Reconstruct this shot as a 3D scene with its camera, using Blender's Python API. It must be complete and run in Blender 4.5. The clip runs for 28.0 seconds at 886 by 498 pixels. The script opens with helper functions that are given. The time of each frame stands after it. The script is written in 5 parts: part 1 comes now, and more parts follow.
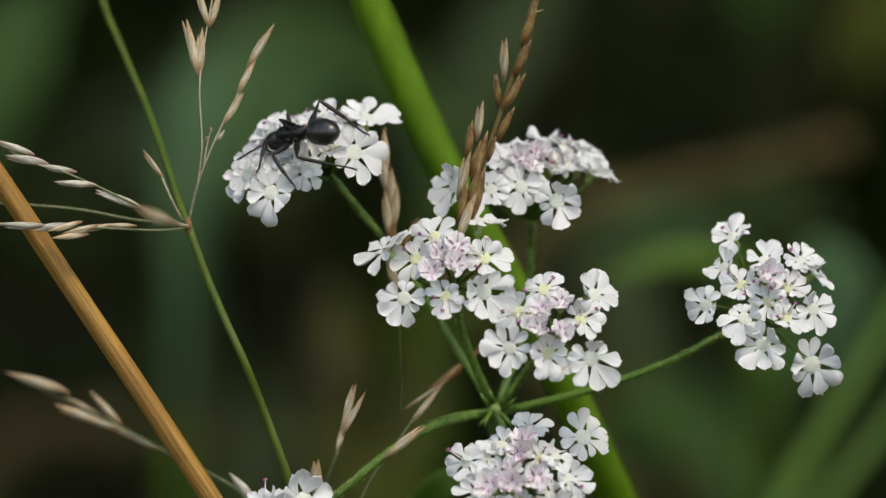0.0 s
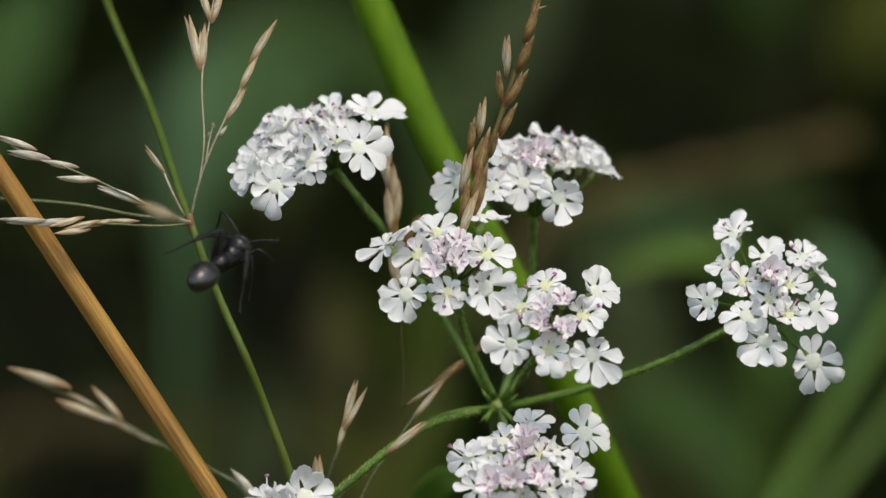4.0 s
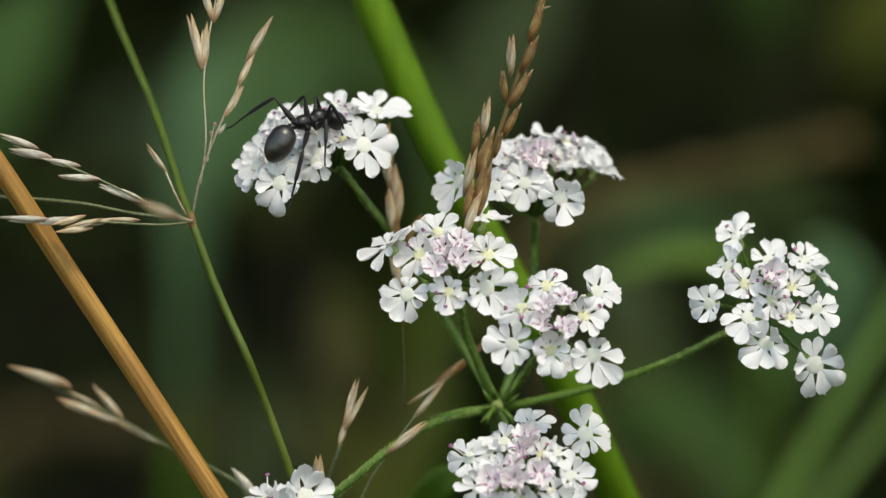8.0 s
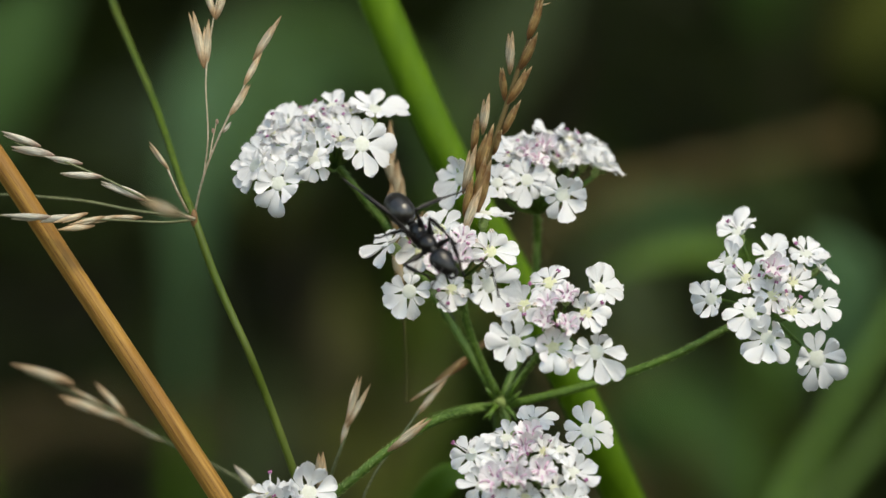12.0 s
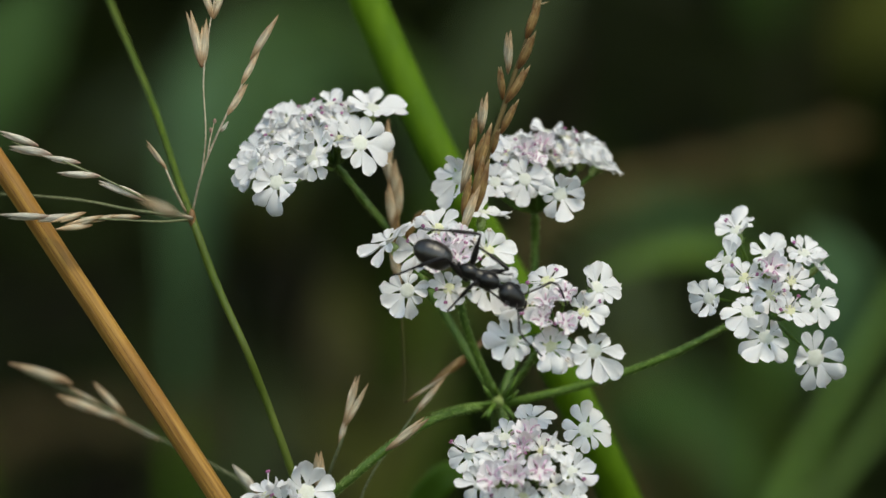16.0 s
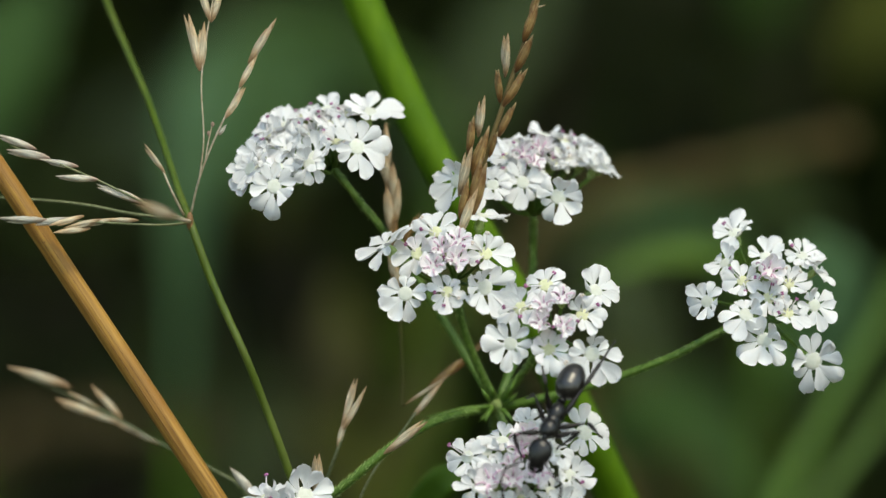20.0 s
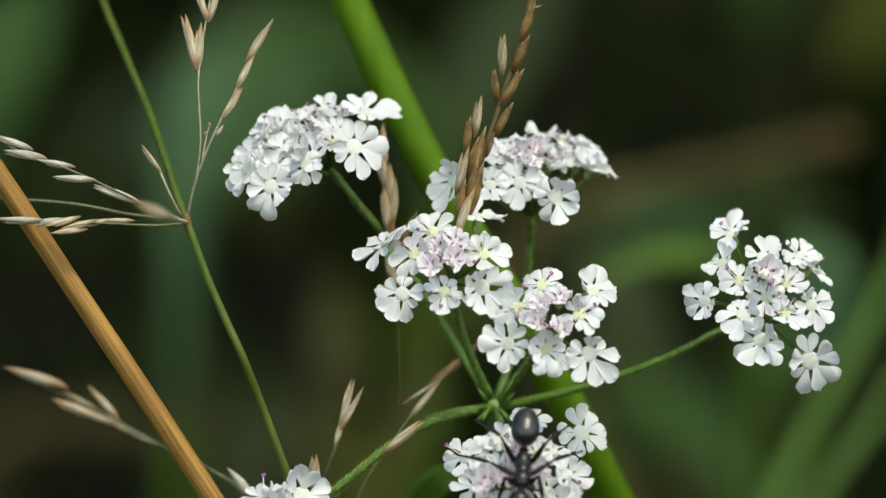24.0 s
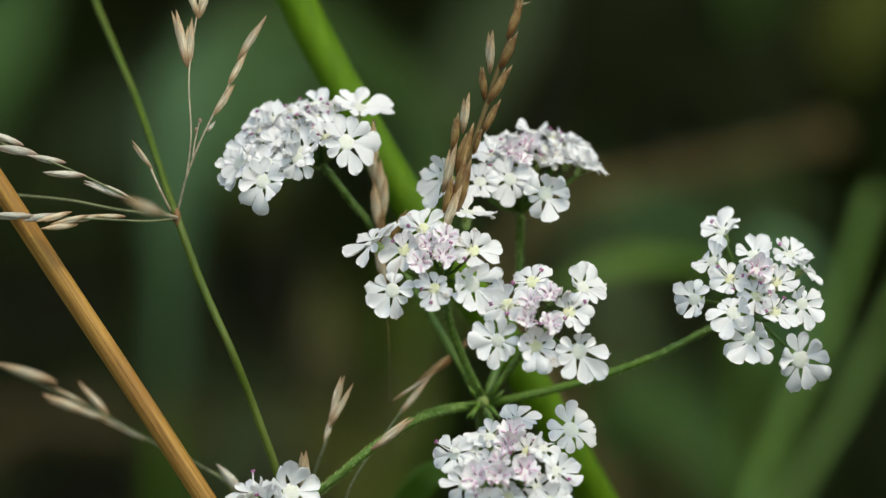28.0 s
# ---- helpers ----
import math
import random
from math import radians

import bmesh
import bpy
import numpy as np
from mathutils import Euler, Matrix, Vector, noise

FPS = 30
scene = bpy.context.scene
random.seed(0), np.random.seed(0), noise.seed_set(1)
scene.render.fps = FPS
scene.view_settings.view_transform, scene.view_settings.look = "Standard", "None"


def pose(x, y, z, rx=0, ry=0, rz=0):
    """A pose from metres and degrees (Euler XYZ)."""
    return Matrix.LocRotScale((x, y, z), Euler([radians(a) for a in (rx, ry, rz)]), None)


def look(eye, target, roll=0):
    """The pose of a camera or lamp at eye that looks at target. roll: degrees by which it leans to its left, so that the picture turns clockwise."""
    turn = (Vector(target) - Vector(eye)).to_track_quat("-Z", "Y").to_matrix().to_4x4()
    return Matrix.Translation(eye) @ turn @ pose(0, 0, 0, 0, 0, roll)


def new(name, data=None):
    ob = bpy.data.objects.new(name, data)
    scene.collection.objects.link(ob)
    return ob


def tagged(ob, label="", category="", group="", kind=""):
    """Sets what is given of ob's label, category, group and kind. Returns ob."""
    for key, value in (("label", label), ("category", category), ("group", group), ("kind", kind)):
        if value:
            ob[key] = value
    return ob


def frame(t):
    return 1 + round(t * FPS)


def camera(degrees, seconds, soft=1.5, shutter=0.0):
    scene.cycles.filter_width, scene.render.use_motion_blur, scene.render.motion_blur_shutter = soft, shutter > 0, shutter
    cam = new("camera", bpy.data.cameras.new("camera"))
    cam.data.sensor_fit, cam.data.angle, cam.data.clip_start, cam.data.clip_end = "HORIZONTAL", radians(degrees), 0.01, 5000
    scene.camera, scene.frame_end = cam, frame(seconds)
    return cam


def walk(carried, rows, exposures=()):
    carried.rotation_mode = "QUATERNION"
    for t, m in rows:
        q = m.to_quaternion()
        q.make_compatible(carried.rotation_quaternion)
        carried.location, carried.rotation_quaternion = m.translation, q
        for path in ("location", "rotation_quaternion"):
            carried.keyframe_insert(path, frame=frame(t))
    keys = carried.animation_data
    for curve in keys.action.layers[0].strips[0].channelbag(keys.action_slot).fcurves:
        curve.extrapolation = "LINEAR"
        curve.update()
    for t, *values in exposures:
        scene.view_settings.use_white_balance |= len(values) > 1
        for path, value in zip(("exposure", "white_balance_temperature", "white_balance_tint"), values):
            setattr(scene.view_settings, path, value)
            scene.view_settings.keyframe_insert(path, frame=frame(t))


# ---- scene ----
# ---------------------------------------------------------------- camera
REACH = 0.332      # lens to the plane of focus
HIGH = 0.62        # height of the lens over the ground
STEP = 0.000033    # one step of the plan's grid on the plane of focus: 0.033 mm

cam = camera(8.9, 28.0, 1.5, 0.5)
cam.data.dof.use_dof = True
cam.data.dof.focus_distance = REACH - 0.002
cam.data.dof.aperture_fstop = 25.0
cam.data.dof.aperture_blades = 7


def aim(turn, tilt, roll):
    return pose(0, -REACH, HIGH, 90 + tilt, 0, turn) @ pose(0, 0, 0, 0, 0, roll)


walk(cam, [(t, aim(a, b, c)) for t, a, b, c in (
    (0, -0.016, 0.032, -0.05), (0.5, -0.012, 0.027, -0.05), (1, -0.007, 0.024, -0.04), (1.5, -0.010, 0.017, -0.03),
    (2, -0.008, 0.014, -0.02), (2.5, -0.004, 0.007, 0.0), (3, 0.0, 0.0, 0.0), (3.5, 0.001, -0.005, 0.05),
    (5.5, 0.006, -0.008, 0.09), (6, 0.015, -0.006, 0.14), (6.5, 0.003, -0.014, 0.15), (7, 0.017, -0.003, 0.22),
    (7.5, 0.017, -0.003, 0.24), (8, 0.017, -0.009, 0.26), (8.5, 0.021, -0.011, 0.24), (9, 0.018, -0.014, 0.22),
    (9.5, 0.018, -0.017, 0.18), (10, 0.017, -0.024, 0.14), (10.5, 0.022, -0.027, 0.13), (11, 0.027, -0.032, 0.13),
    (11.5, 0.033, -0.034, 0.15), (12, 0.040, -0.039, 0.16), (12.5, 0.049, -0.045, 0.15), (14.5, 0.059, -0.059, 0.17),
    (15, 0.052, -0.060, 0.15), (15.5, 0.032, -0.046, 0.15), (16, 0.018, -0.048, 0.11), (16.5, 0.021, -0.051, 0.11),
    (17, 0.009, -0.043, 0.10), (17.5, -0.005, -0.025, 0.09), (18, -0.002, -0.028, 0.07), (18.5, 0.002, -0.019, 0.08),
    (19, 0.003, -0.021, 0.08), (19.5, 0.001, -0.019, 0.07), (20, -0.002, -0.016, 0.07), (20.5, -0.002, -0.013, 0.06),
    (21, -0.004, -0.011, 0.06), (21.5, -0.004, -0.011, 0.05), (23.5, -0.019, -0.018, 0.04), (24, -0.032, -0.014, 0.03),
    (24.5, -0.048, -0.009, 0.01), (25, -0.065, -0.018, -0.01), (25.5, -0.091, -0.010, 0.01), (26, -0.107, -0.036, 0.07),
    (26.5, -0.069, -0.081, 0.15), (27, -0.095, -0.043, 0.16), (27.5, -0.098, -0.055, 0.17), (28, -0.131, -0.048, 0.18))],
     exposures=[(0, 0.20, 8100, 7), (1.2, 0.20, 8100, 7), (2.0, 0.26, 8100, 7), (3.0, 0.13, 8100, 7), (3.5, 0.19, 8100, 7), (6, 0.50, 8250, 3), (8, 0.42, 8250, 4), (12, 0.40, 8250, 4), (15.0, 0.32, 8200, 3), (16.8, 0.13, 7900, 0),
                (18, 0.32, 7900, -1), (19, 0.39, 7950, -1), (21.5, 0.48, 8050, -1), (24.5, 0.46, 8050, -1), (28, 0.37, 8000, 1)])


# ---------------------------------------------------------------- light
SUN_WAY = Vector((0.30, -0.55, 0.95)).normalized()
world = bpy.data.worlds.new("sky")
scene.world = world
world.use_nodes = True
wn = world.node_tree
sky = wn.nodes.new("ShaderNodeTexSky")
sky.sky_type = "NISHITA"
sky.sun_disc = False
sky.sun_elevation = math.asin(SUN_WAY.z)
sky.sun_rotation = math.atan2(SUN_WAY.x, SUN_WAY.y)
wn.nodes["Background"].inputs["Strength"].default_value = 0.25
wn.links.new(sky.outputs["Color"], wn.nodes["Background"].inputs["Color"])
sun = new("sun", bpy.data.lights.new("sun", "SUN"))
sun.data.energy = 1.5
sun.data.angle = radians(9.0)
sun.data.color = (1.0, 0.97, 0.92)
sun.matrix_world = look(SUN_WAY * 5 + Vector((0, 0, HIGH)), (0, 0, HIGH))


# ---------------------------------------------------------------- materials
def material(name, low, high, rough=0.6, grain=2000.0, bump=0.3, spec=0.4, stain=None, stain_scale=300.0, through_light=0.0,
             stretch=(1, 1, 1), vary=0.12, coat=0.0, bump_far=0.00008):
    """A surface of two tones mixed by a fine and a coarse noise, with relief, varied from object to object."""
    m = bpy.data.materials.new(name)
    m.use_nodes = True
    nt = m.node_tree
    b = nt.nodes["Principled BSDF"]
    out = nt.nodes["Material Output"]
    co = nt.nodes.new("ShaderNodeTexCoord")
    mp = nt.nodes.new("ShaderNodeMapping")
    mp.inputs["Scale"].default_value = stretch
    nt.links.new(co.outputs["Object"], mp.inputs["Vector"])
    fine = nt.nodes.new("ShaderNodeTexNoise")
    fine.inputs["Scale"].default_value = grain
    fine.inputs["Detail"].default_value = 4
    nt.links.new(mp.outputs["Vector"], fine.inputs["Vector"])
    mix = nt.nodes.new("ShaderNodeMix")
    mix.data_type = "RGBA"
    mix.inputs[6].default_value = (*low, 1)
    mix.inputs[7].default_value = (*high, 1)
    ramp = nt.nodes.new("ShaderNodeMapRange")
    ramp.inputs["From Min"].default_value, ramp.inputs["From Max"].default_value = 0.3, 0.7
    nt.links.new(fine.outputs["Fac"], ramp.inputs["Value"])
    nt.links.new(ramp.outputs["Result"], mix.inputs[0])
    colour = mix.outputs[2]
    if stain:
        coarse = nt.nodes.new("ShaderNodeTexNoise")
        coarse.inputs["Scale"].default_value = stain_scale
        coarse.inputs["Detail"].default_value = 2
        nt.links.new(co.outputs["Object"], coarse.inputs["Vector"])
        r2 = nt.nodes.new("ShaderNodeMapRange")
        r2.inputs["From Min"].default_value, r2.inputs["From Max"].default_value = 0.45, 0.7
        nt.links.new(coarse.outputs["Fac"], r2.inputs["Value"])
        m2 = nt.nodes.new("ShaderNodeMix")
        m2.data_type = "RGBA"
        nt.links.new(r2.outputs["Result"], m2.inputs[0])
        nt.links.new(colour, m2.inputs[6])
        m2.inputs[7].default_value = (*stain, 1)
        colour = m2.outputs[2]
    info = nt.nodes.new("ShaderNodeObjectInfo")
    rv = nt.nodes.new("ShaderNodeMapRange")
    rv.inputs["To Min"].default_value, rv.inputs["To Max"].default_value = 1 - vary, 1 + vary * 0.6
    nt.links.new(info.outputs["Random"], rv.inputs["Value"])
    hsv = nt.nodes.new("ShaderNodeHueSaturation")
    nt.links.new(rv.outputs["Result"], hsv.inputs["Value"])
    nt.links.new(colour, hsv.inputs["Color"])
    nt.links.new(hsv.outputs["Color"], b.inputs["Base Color"])
    b.inputs["Roughness"].default_value = rough
    b.inputs["Specular IOR Level"].default_value = spec
    b.inputs["Coat Weight"].default_value = coat
    bp = nt.nodes.new("ShaderNodeBump")
    bp.inputs["Strength"].default_value = bump
    bp.inputs["Distance"].default_value = bump_far
    nt.links.new(fine.outputs["Fac"], bp.inputs["Height"])
    nt.links.new(bp.outputs["Normal"], b.inputs["Normal"])
    if through_light:
        tr = nt.nodes.new("ShaderNodeBsdfTranslucent")
        nt.links.new(hsv.outputs["Color"], tr.inputs["Color"])
        ms = nt.nodes.new("ShaderNodeMixShader")
        ms.inputs[0].default_value = through_light
        nt.links.new(b.outputs[0], ms.inputs[1])
        nt.links.new(tr.outputs[0], ms.inputs[2])
        nt.links.new(ms.outputs[0], out.inputs["Surface"])
    return m


PETAL = material("petal_white", (0.85, 0.85, 0.855), (0.91, 0.91, 0.92), 0.5, 9000, 0.7, 0.35, (0.89, 0.88, 0.89), 900, 0.42, (1, 4, 1), 0.05, bump_far=0.00003)
PETAL_PINK = material("petal_pink", (0.94, 0.89, 0.92), (0.95, 0.94, 0.945), 0.5, 5200, 0.35, 0.35, (0.93, 0.91, 0.92), 1500, 0.42, vary=0.08, bump_far=0.00003)
DISC = material("disc_pale_cream", (0.71, 0.725, 0.63), (0.80, 0.81, 0.745), 0.6, 7000, 0.9, 0.25, through_light=0.25, vary=0.1, bump_far=0.00003)
DISC_YELLOW = material("disc_yellow", (0.64, 0.65, 0.38), (0.78, 0.78, 0.56), 0.6, 7000, 0.9, 0.25, through_light=0.25, vary=0.1, bump_far=0.00003)
LILAC = material("stamen_lilac", (0.62, 0.36, 0.52), (0.82, 0.62, 0.74), 0.5, 6000, 0.3, through_light=0.2, vary=0.2)
ANTHER = material("anther_purple", (0.22, 0.05, 0.15), (0.45, 0.16, 0.33), 0.5, 9000, 0.5, vary=0.3)
ANTHER_PALE = material("anther_cream", (0.62, 0.52, 0.50), (0.80, 0.72, 0.62), 0.5, 9000, 0.5, vary=0.1)
FILAMENT = material("filament_white", (0.72, 0.70, 0.70), (0.84, 0.80, 0.82), 0.5, 6000, 0.2, through_light=0.2)
OVARY = material("ovary_green", (0.20, 0.29, 0.07), (0.40, 0.50, 0.20), 0.6, 6000, 0.6, vary=0.15)
RAY = material("ray_green", (0.044, 0.10, 0.010), (0.115, 0.21, 0.032), 0.5, 3500, 0.5, 0.4, (0.09, 0.17, 0.03), 350, 0.0, (1, 1, 0.25))
HAIR = material("hair_pale", (0.16, 0.27, 0.06), (0.34, 0.46, 0.17), 0.5, 4000, 0.2)
STEM = material("stem_green", (0.052, 0.118, 0.003), (0.095, 0.185, 0.006), 0.6, 1400, 0.6, 0.15, (0.062, 0.135, 0.005), 300, 0.0, (1, 1, 0.15))
STALK = material("grass_stalk_green", (0.038, 0.074, 0.004), (0.088, 0.142, 0.010), 0.45, 3000, 0.3, 0.4, (0.13, 0.16, 0.03), 120, 0.0, (1, 1, 0.1))
STRAW = material("straw_golden", (0.17, 0.078, 0.013), (0.41, 0.225, 0.050), 0.5, 4600, 0.8, 0.3, (0.26, 0.125, 0.028), 260, 0.0, (1, 1, 0.03), 0.05)
STRAW_LINE = material("straw_furrow", (0.13, 0.055, 0.015), (0.25, 0.12, 0.03), 0.6, 2600, 0.5, 0.3)


def husk_material(name, tones, rough=0.45):
    """A papery husk: tones from its foot to its tip (x of the mesh), with fine long veins."""
    m = material(name, (0.5, 0.5, 0.5), (0.6, 0.6, 0.6), rough, 2.2, 0.5, 0.45, None, 2.6, 0.3, (1.2, 11, 11), 0.2, bump_far=0.00004)
    nt = m.node_tree
    fine = next(n for n in nt.nodes if n.type == "TEX_NOISE")
    hsv = next(n for n in nt.nodes if n.type == "HUE_SAT")
    co = next(n for n in nt.nodes if n.type == "TEX_COORD")
    xyz = nt.nodes.new("ShaderNodeSeparateXYZ")
    nt.links.new(co.outputs["Object"], xyz.inputs[0])
    blot = nt.nodes.new("ShaderNodeTexNoise")
    blot.inputs["Scale"].default_value = 5.0
    nt.links.new(co.outputs["Object"], blot.inputs["Vector"])
    add = nt.nodes.new("ShaderNodeMath")
    add.operation = "MULTIPLY_ADD"
    nt.links.new(blot.outputs["Fac"], add.inputs[0])
    add.inputs[1].default_value = 0.5
    nt.links.new(xyz.outputs["X"], add.inputs[2])
    sub = nt.nodes.new("ShaderNodeMath")
    sub.operation = "SUBTRACT"
    nt.links.new(add.outputs[0], sub.inputs[0])
    sub.inputs[1].default_value = 0.25
    ramp = nt.nodes.new("ShaderNodeValToRGB")
    while len(ramp.color_ramp.elements) < len(tones):
        ramp.color_ramp.elements.new(0.5)
    for e, (at, rgb) in zip(ramp.color_ramp.elements, tones):
        e.position, e.color = at, (*rgb, 1)
    nt.links.new(sub.outputs[0], ramp.inputs[0])
    veins = nt.nodes.new("ShaderNodeMapRange")
    veins.inputs["From Min"].default_value, veins.inputs["From Max"].default_value = 0.35, 0.65
    veins.inputs["To Min"].default_value, veins.inputs["To Max"].default_value = 0.62, 1.12
    nt.links.new(fine.outputs["Fac"], veins.inputs["Value"])
    mul = nt.nodes.new("ShaderNodeMix")
    mul.data_type, mul.blend_type = "RGBA", "MULTIPLY"
    mul.inputs[0].default_value = 1.0
    nt.links.new(ramp.outputs[0], mul.inputs[6])
    nt.links.new(veins.outputs["Result"], mul.inputs[7])
    nt.links.new(mul.outputs[2], hsv.inputs["Color"])
    return m


HUSK = husk_material("husk_straw", ((0.0, (0.42, 0.25, 0.13)), (0.22, (0.60, 0.41, 0.24)), (0.5, (0.84, 0.73, 0.53)), (0.78, (0.68, 0.49, 0.30)), (1.0, (0.44, 0.26, 0.13))))
HUSK_BROWN = husk_material("husk_brown", ((0.0, (0.20, 0.09, 0.03)), (0.3, (0.30, 0.15, 0.05)), (0.6, (0.52, 0.34, 0.14)), (0.8, (0.26, 0.13, 0.05)), (1.0, (0.60, 0.45, 0.24))))
HUSK_PALE = husk_material("husk_silver", ((0.0, (0.42, 0.27, 0.20)), (0.25, (0.56, 0.46, 0.36)), (0.5, (0.82, 0.78, 0.66)), (0.8, (0.62, 0.56, 0.46)), (1.0, (0.50, 0.40, 0.30))))
KNOT = material("knot_brown", (0.16, 0.08, 0.03), (0.30, 0.17, 0.07), 0.6, 4000, 0.5)
THREAD = material("thread_dull_green", (0.10, 0.12, 0.05), (0.24, 0.25, 0.13), 0.6, 4000, 0.4)
TWIG = material("branchlet_tan", (0.34, 0.25, 0.16), (0.66, 0.56, 0.42), 0.5, 4000, 0.4)
ANT_BLACK = material("chitin_black", (0.004, 0.004, 0.004), (0.010, 0.009, 0.009), 0.34, 16000, 0.5, 0.45, vary=0.1, bump_far=0.000005)
ANT_GASTER = material("chitin_gaster", (0.006, 0.005, 0.004), (0.015, 0.013, 0.011), 0.35, 22000, 0.4, 0.8, vary=0.1, stretch=(3, 1, 1), bump_far=0.000005)
ANT_LEG = material("chitin_leg", (0.005, 0.004, 0.004), (0.014, 0.010, 0.009), 0.42, 16000, 0.3, 0.4, vary=0.1)
ANT_EYE = material("compound_eye", (0.006, 0.006, 0.007), (0.015, 0.015, 0.017), 0.2, 40000, 0.5, 0.5)
BLADE = material("blade_green", (0.027, 0.048, 0.007), (0.062, 0.095, 0.016), 0.5, 300, 0.3, 0.35, (0.05, 0.07, 0.015), 40, 0.2, (1, 1, 0.1), 0.35)
LEAF_BG = material("leaf_blue_green", (0.058, 0.125, 0.038), (0.115, 0.205, 0.07), 0.6, 250, 0.4, 0.2, (0.075, 0.15, 0.03), 60, 0.2, vary=0.2)
LEAF_PALE = material("leaf_pale_green", (0.065, 0.13, 0.052), (0.11, 0.20, 0.084), 0.6, 250, 0.4, 0.2, (0.10, 0.20, 0.09), 60, 0.2, vary=0.1)
LEAF_LIGHT = material("leaf_fresh_green", (0.05, 0.11, 0.010), (0.10, 0.18, 0.02), 0.55, 250, 0.4, 0.25, (0.03, 0.08, 0.015), 60, 0.25, vary=0.2)
LEAF_YOUNG = material("leaf_young_green", (0.085, 0.18, 0.012), (0.15, 0.28, 0.03), 0.5, 250, 0.4, 0.25, (0.07, 0.15, 0.012), 60, 0.35, vary=0.1)
DEAD_PALE = material("dead_stalk_pale", (0.10, 0.07, 0.025), (0.20, 0.145, 0.055), 0.7, 300, 0.5, 0.2, (0.12, 0.085, 0.03), 60, 0.0, (1, 1, 0.1), 0.1)
# near-black brown: deep shade put into the leaf colour
LEAF_SHADE = material("leaf_shade_dark", (0.006, 0.006, 0.004), (0.016, 0.014, 0.008), 0.8, 250, 0.4, 0.05, (0.02, 0.024, 0.01), 60, vary=0.2)
OLIVE = material("leaf_olive", (0.085, 0.095, 0.018), (0.16, 0.17, 0.036), 0.8, 250, 0.4, 0.1, (0.10, 0.085, 0.04), 60, 0.2, vary=0.2)
DEAD = material("dead_stalk_brown", (0.055, 0.04, 0.015), (0.125, 0.09, 0.032), 0.7, 300, 0.5, 0.3, (0.09, 0.06, 0.025), 60, 0.0, (1, 1, 0.1), 0.3)
HEDGE_LEAF = material("hedge_leaf_green", (0.034, 0.056, 0.012), (0.085, 0.125, 0.025), 0.5, 60, 0.4, 0.35, (0.035, 0.045, 0.015), 9, 0.15, vary=0.3)
BARK = material("bark_brown", (0.03, 0.022, 0.015), (0.09, 0.065, 0.045), 0.8, 90, 0.8, 0.2, vary=0.2, bump_far=0.004)
SOIL = material("soil_litter", (0.02, 0.014, 0.008), (0.07, 0.05, 0.03), 0.9, 40, 0.8, 0.2, (0.03, 0.045, 0.015), 3, vary=0.0, bump_far=0.01)


# ---------------------------------------------------------------- tools
def place(u, v, d=0.0):
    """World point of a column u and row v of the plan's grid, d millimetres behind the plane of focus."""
    k = STEP * (REACH + d / 1000) / REACH
    return Vector(((u - 784) * k, d / 1000, HIGH + (441 - v) * k))


def part(name, bm, mat, parent, label="", m=None, smooth=True):
    me = bpy.data.meshes.new(name)
    bm.normal_update()
    bm.to_mesh(me)
    bm.free()
    for x in (mat if isinstance(mat, (list, tuple)) else (mat,)):
        me.materials.append(x)
    if smooth:
        me.polygons.foreach_set("use_smooth", [True] * len(me.polygons))
    return hang(name, me, parent, label, m)


def hang(name, me, parent, label="", m=None):
    ob = new(name, me)
    ob.parent = parent
    if m is not None:
        ob.matrix_basis = m
    if label:
        ob["label"] = label
    return ob


def thing(name, base, label, category, group="", kind=""):
    ob = new(name)
    ob.empty_display_size = 0.005
    ob.location = base
    return tagged(ob, label, category, group, kind)


def mesh_of(name, bm, *mats):
    me = bpy.data.meshes.new(name)
    bm.normal_update()
    bm.to_mesh(me)
    bm.free()
    for x in mats:
        me.materials.append(x)
    me.polygons.foreach_set("use_smooth", [True] * len(me.polygons))
    return me


def spline(points, n):
    """n points along a centripetal Catmull-Rom curve through points."""
    p = [Vector(q) for q in points]
    p = [p[0] * 2 - p[1]] + p + [p[-1] * 2 - p[-2]]
    out = []
    for i in range(n):
        s = i / (n - 1) * (len(p) - 3)
        k = min(int(s), len(p) - 4)
        a, b, c, d = p[k:k + 4]
        ka, kb, kc = (max((v - w).length, 1e-9) ** 0.5 for v, w in ((b, a), (c, b), (d, c)))
        t1, t2, t3 = ka, ka + kb, ka + kb + kc
        t = t1 + (s - k) * kb
        e, f, g = a + (b - a) * (t / t1), b + (c - b) * ((t - t1) / kb), c + (d - c) * ((t - t2) / kc)
        h, j = e + (f - e) * (t / t2), f + (g - f) * ((t - t1) / (t3 - t1))
        out.append(h + (j - h) * ((t - t1) / kb))
    return out


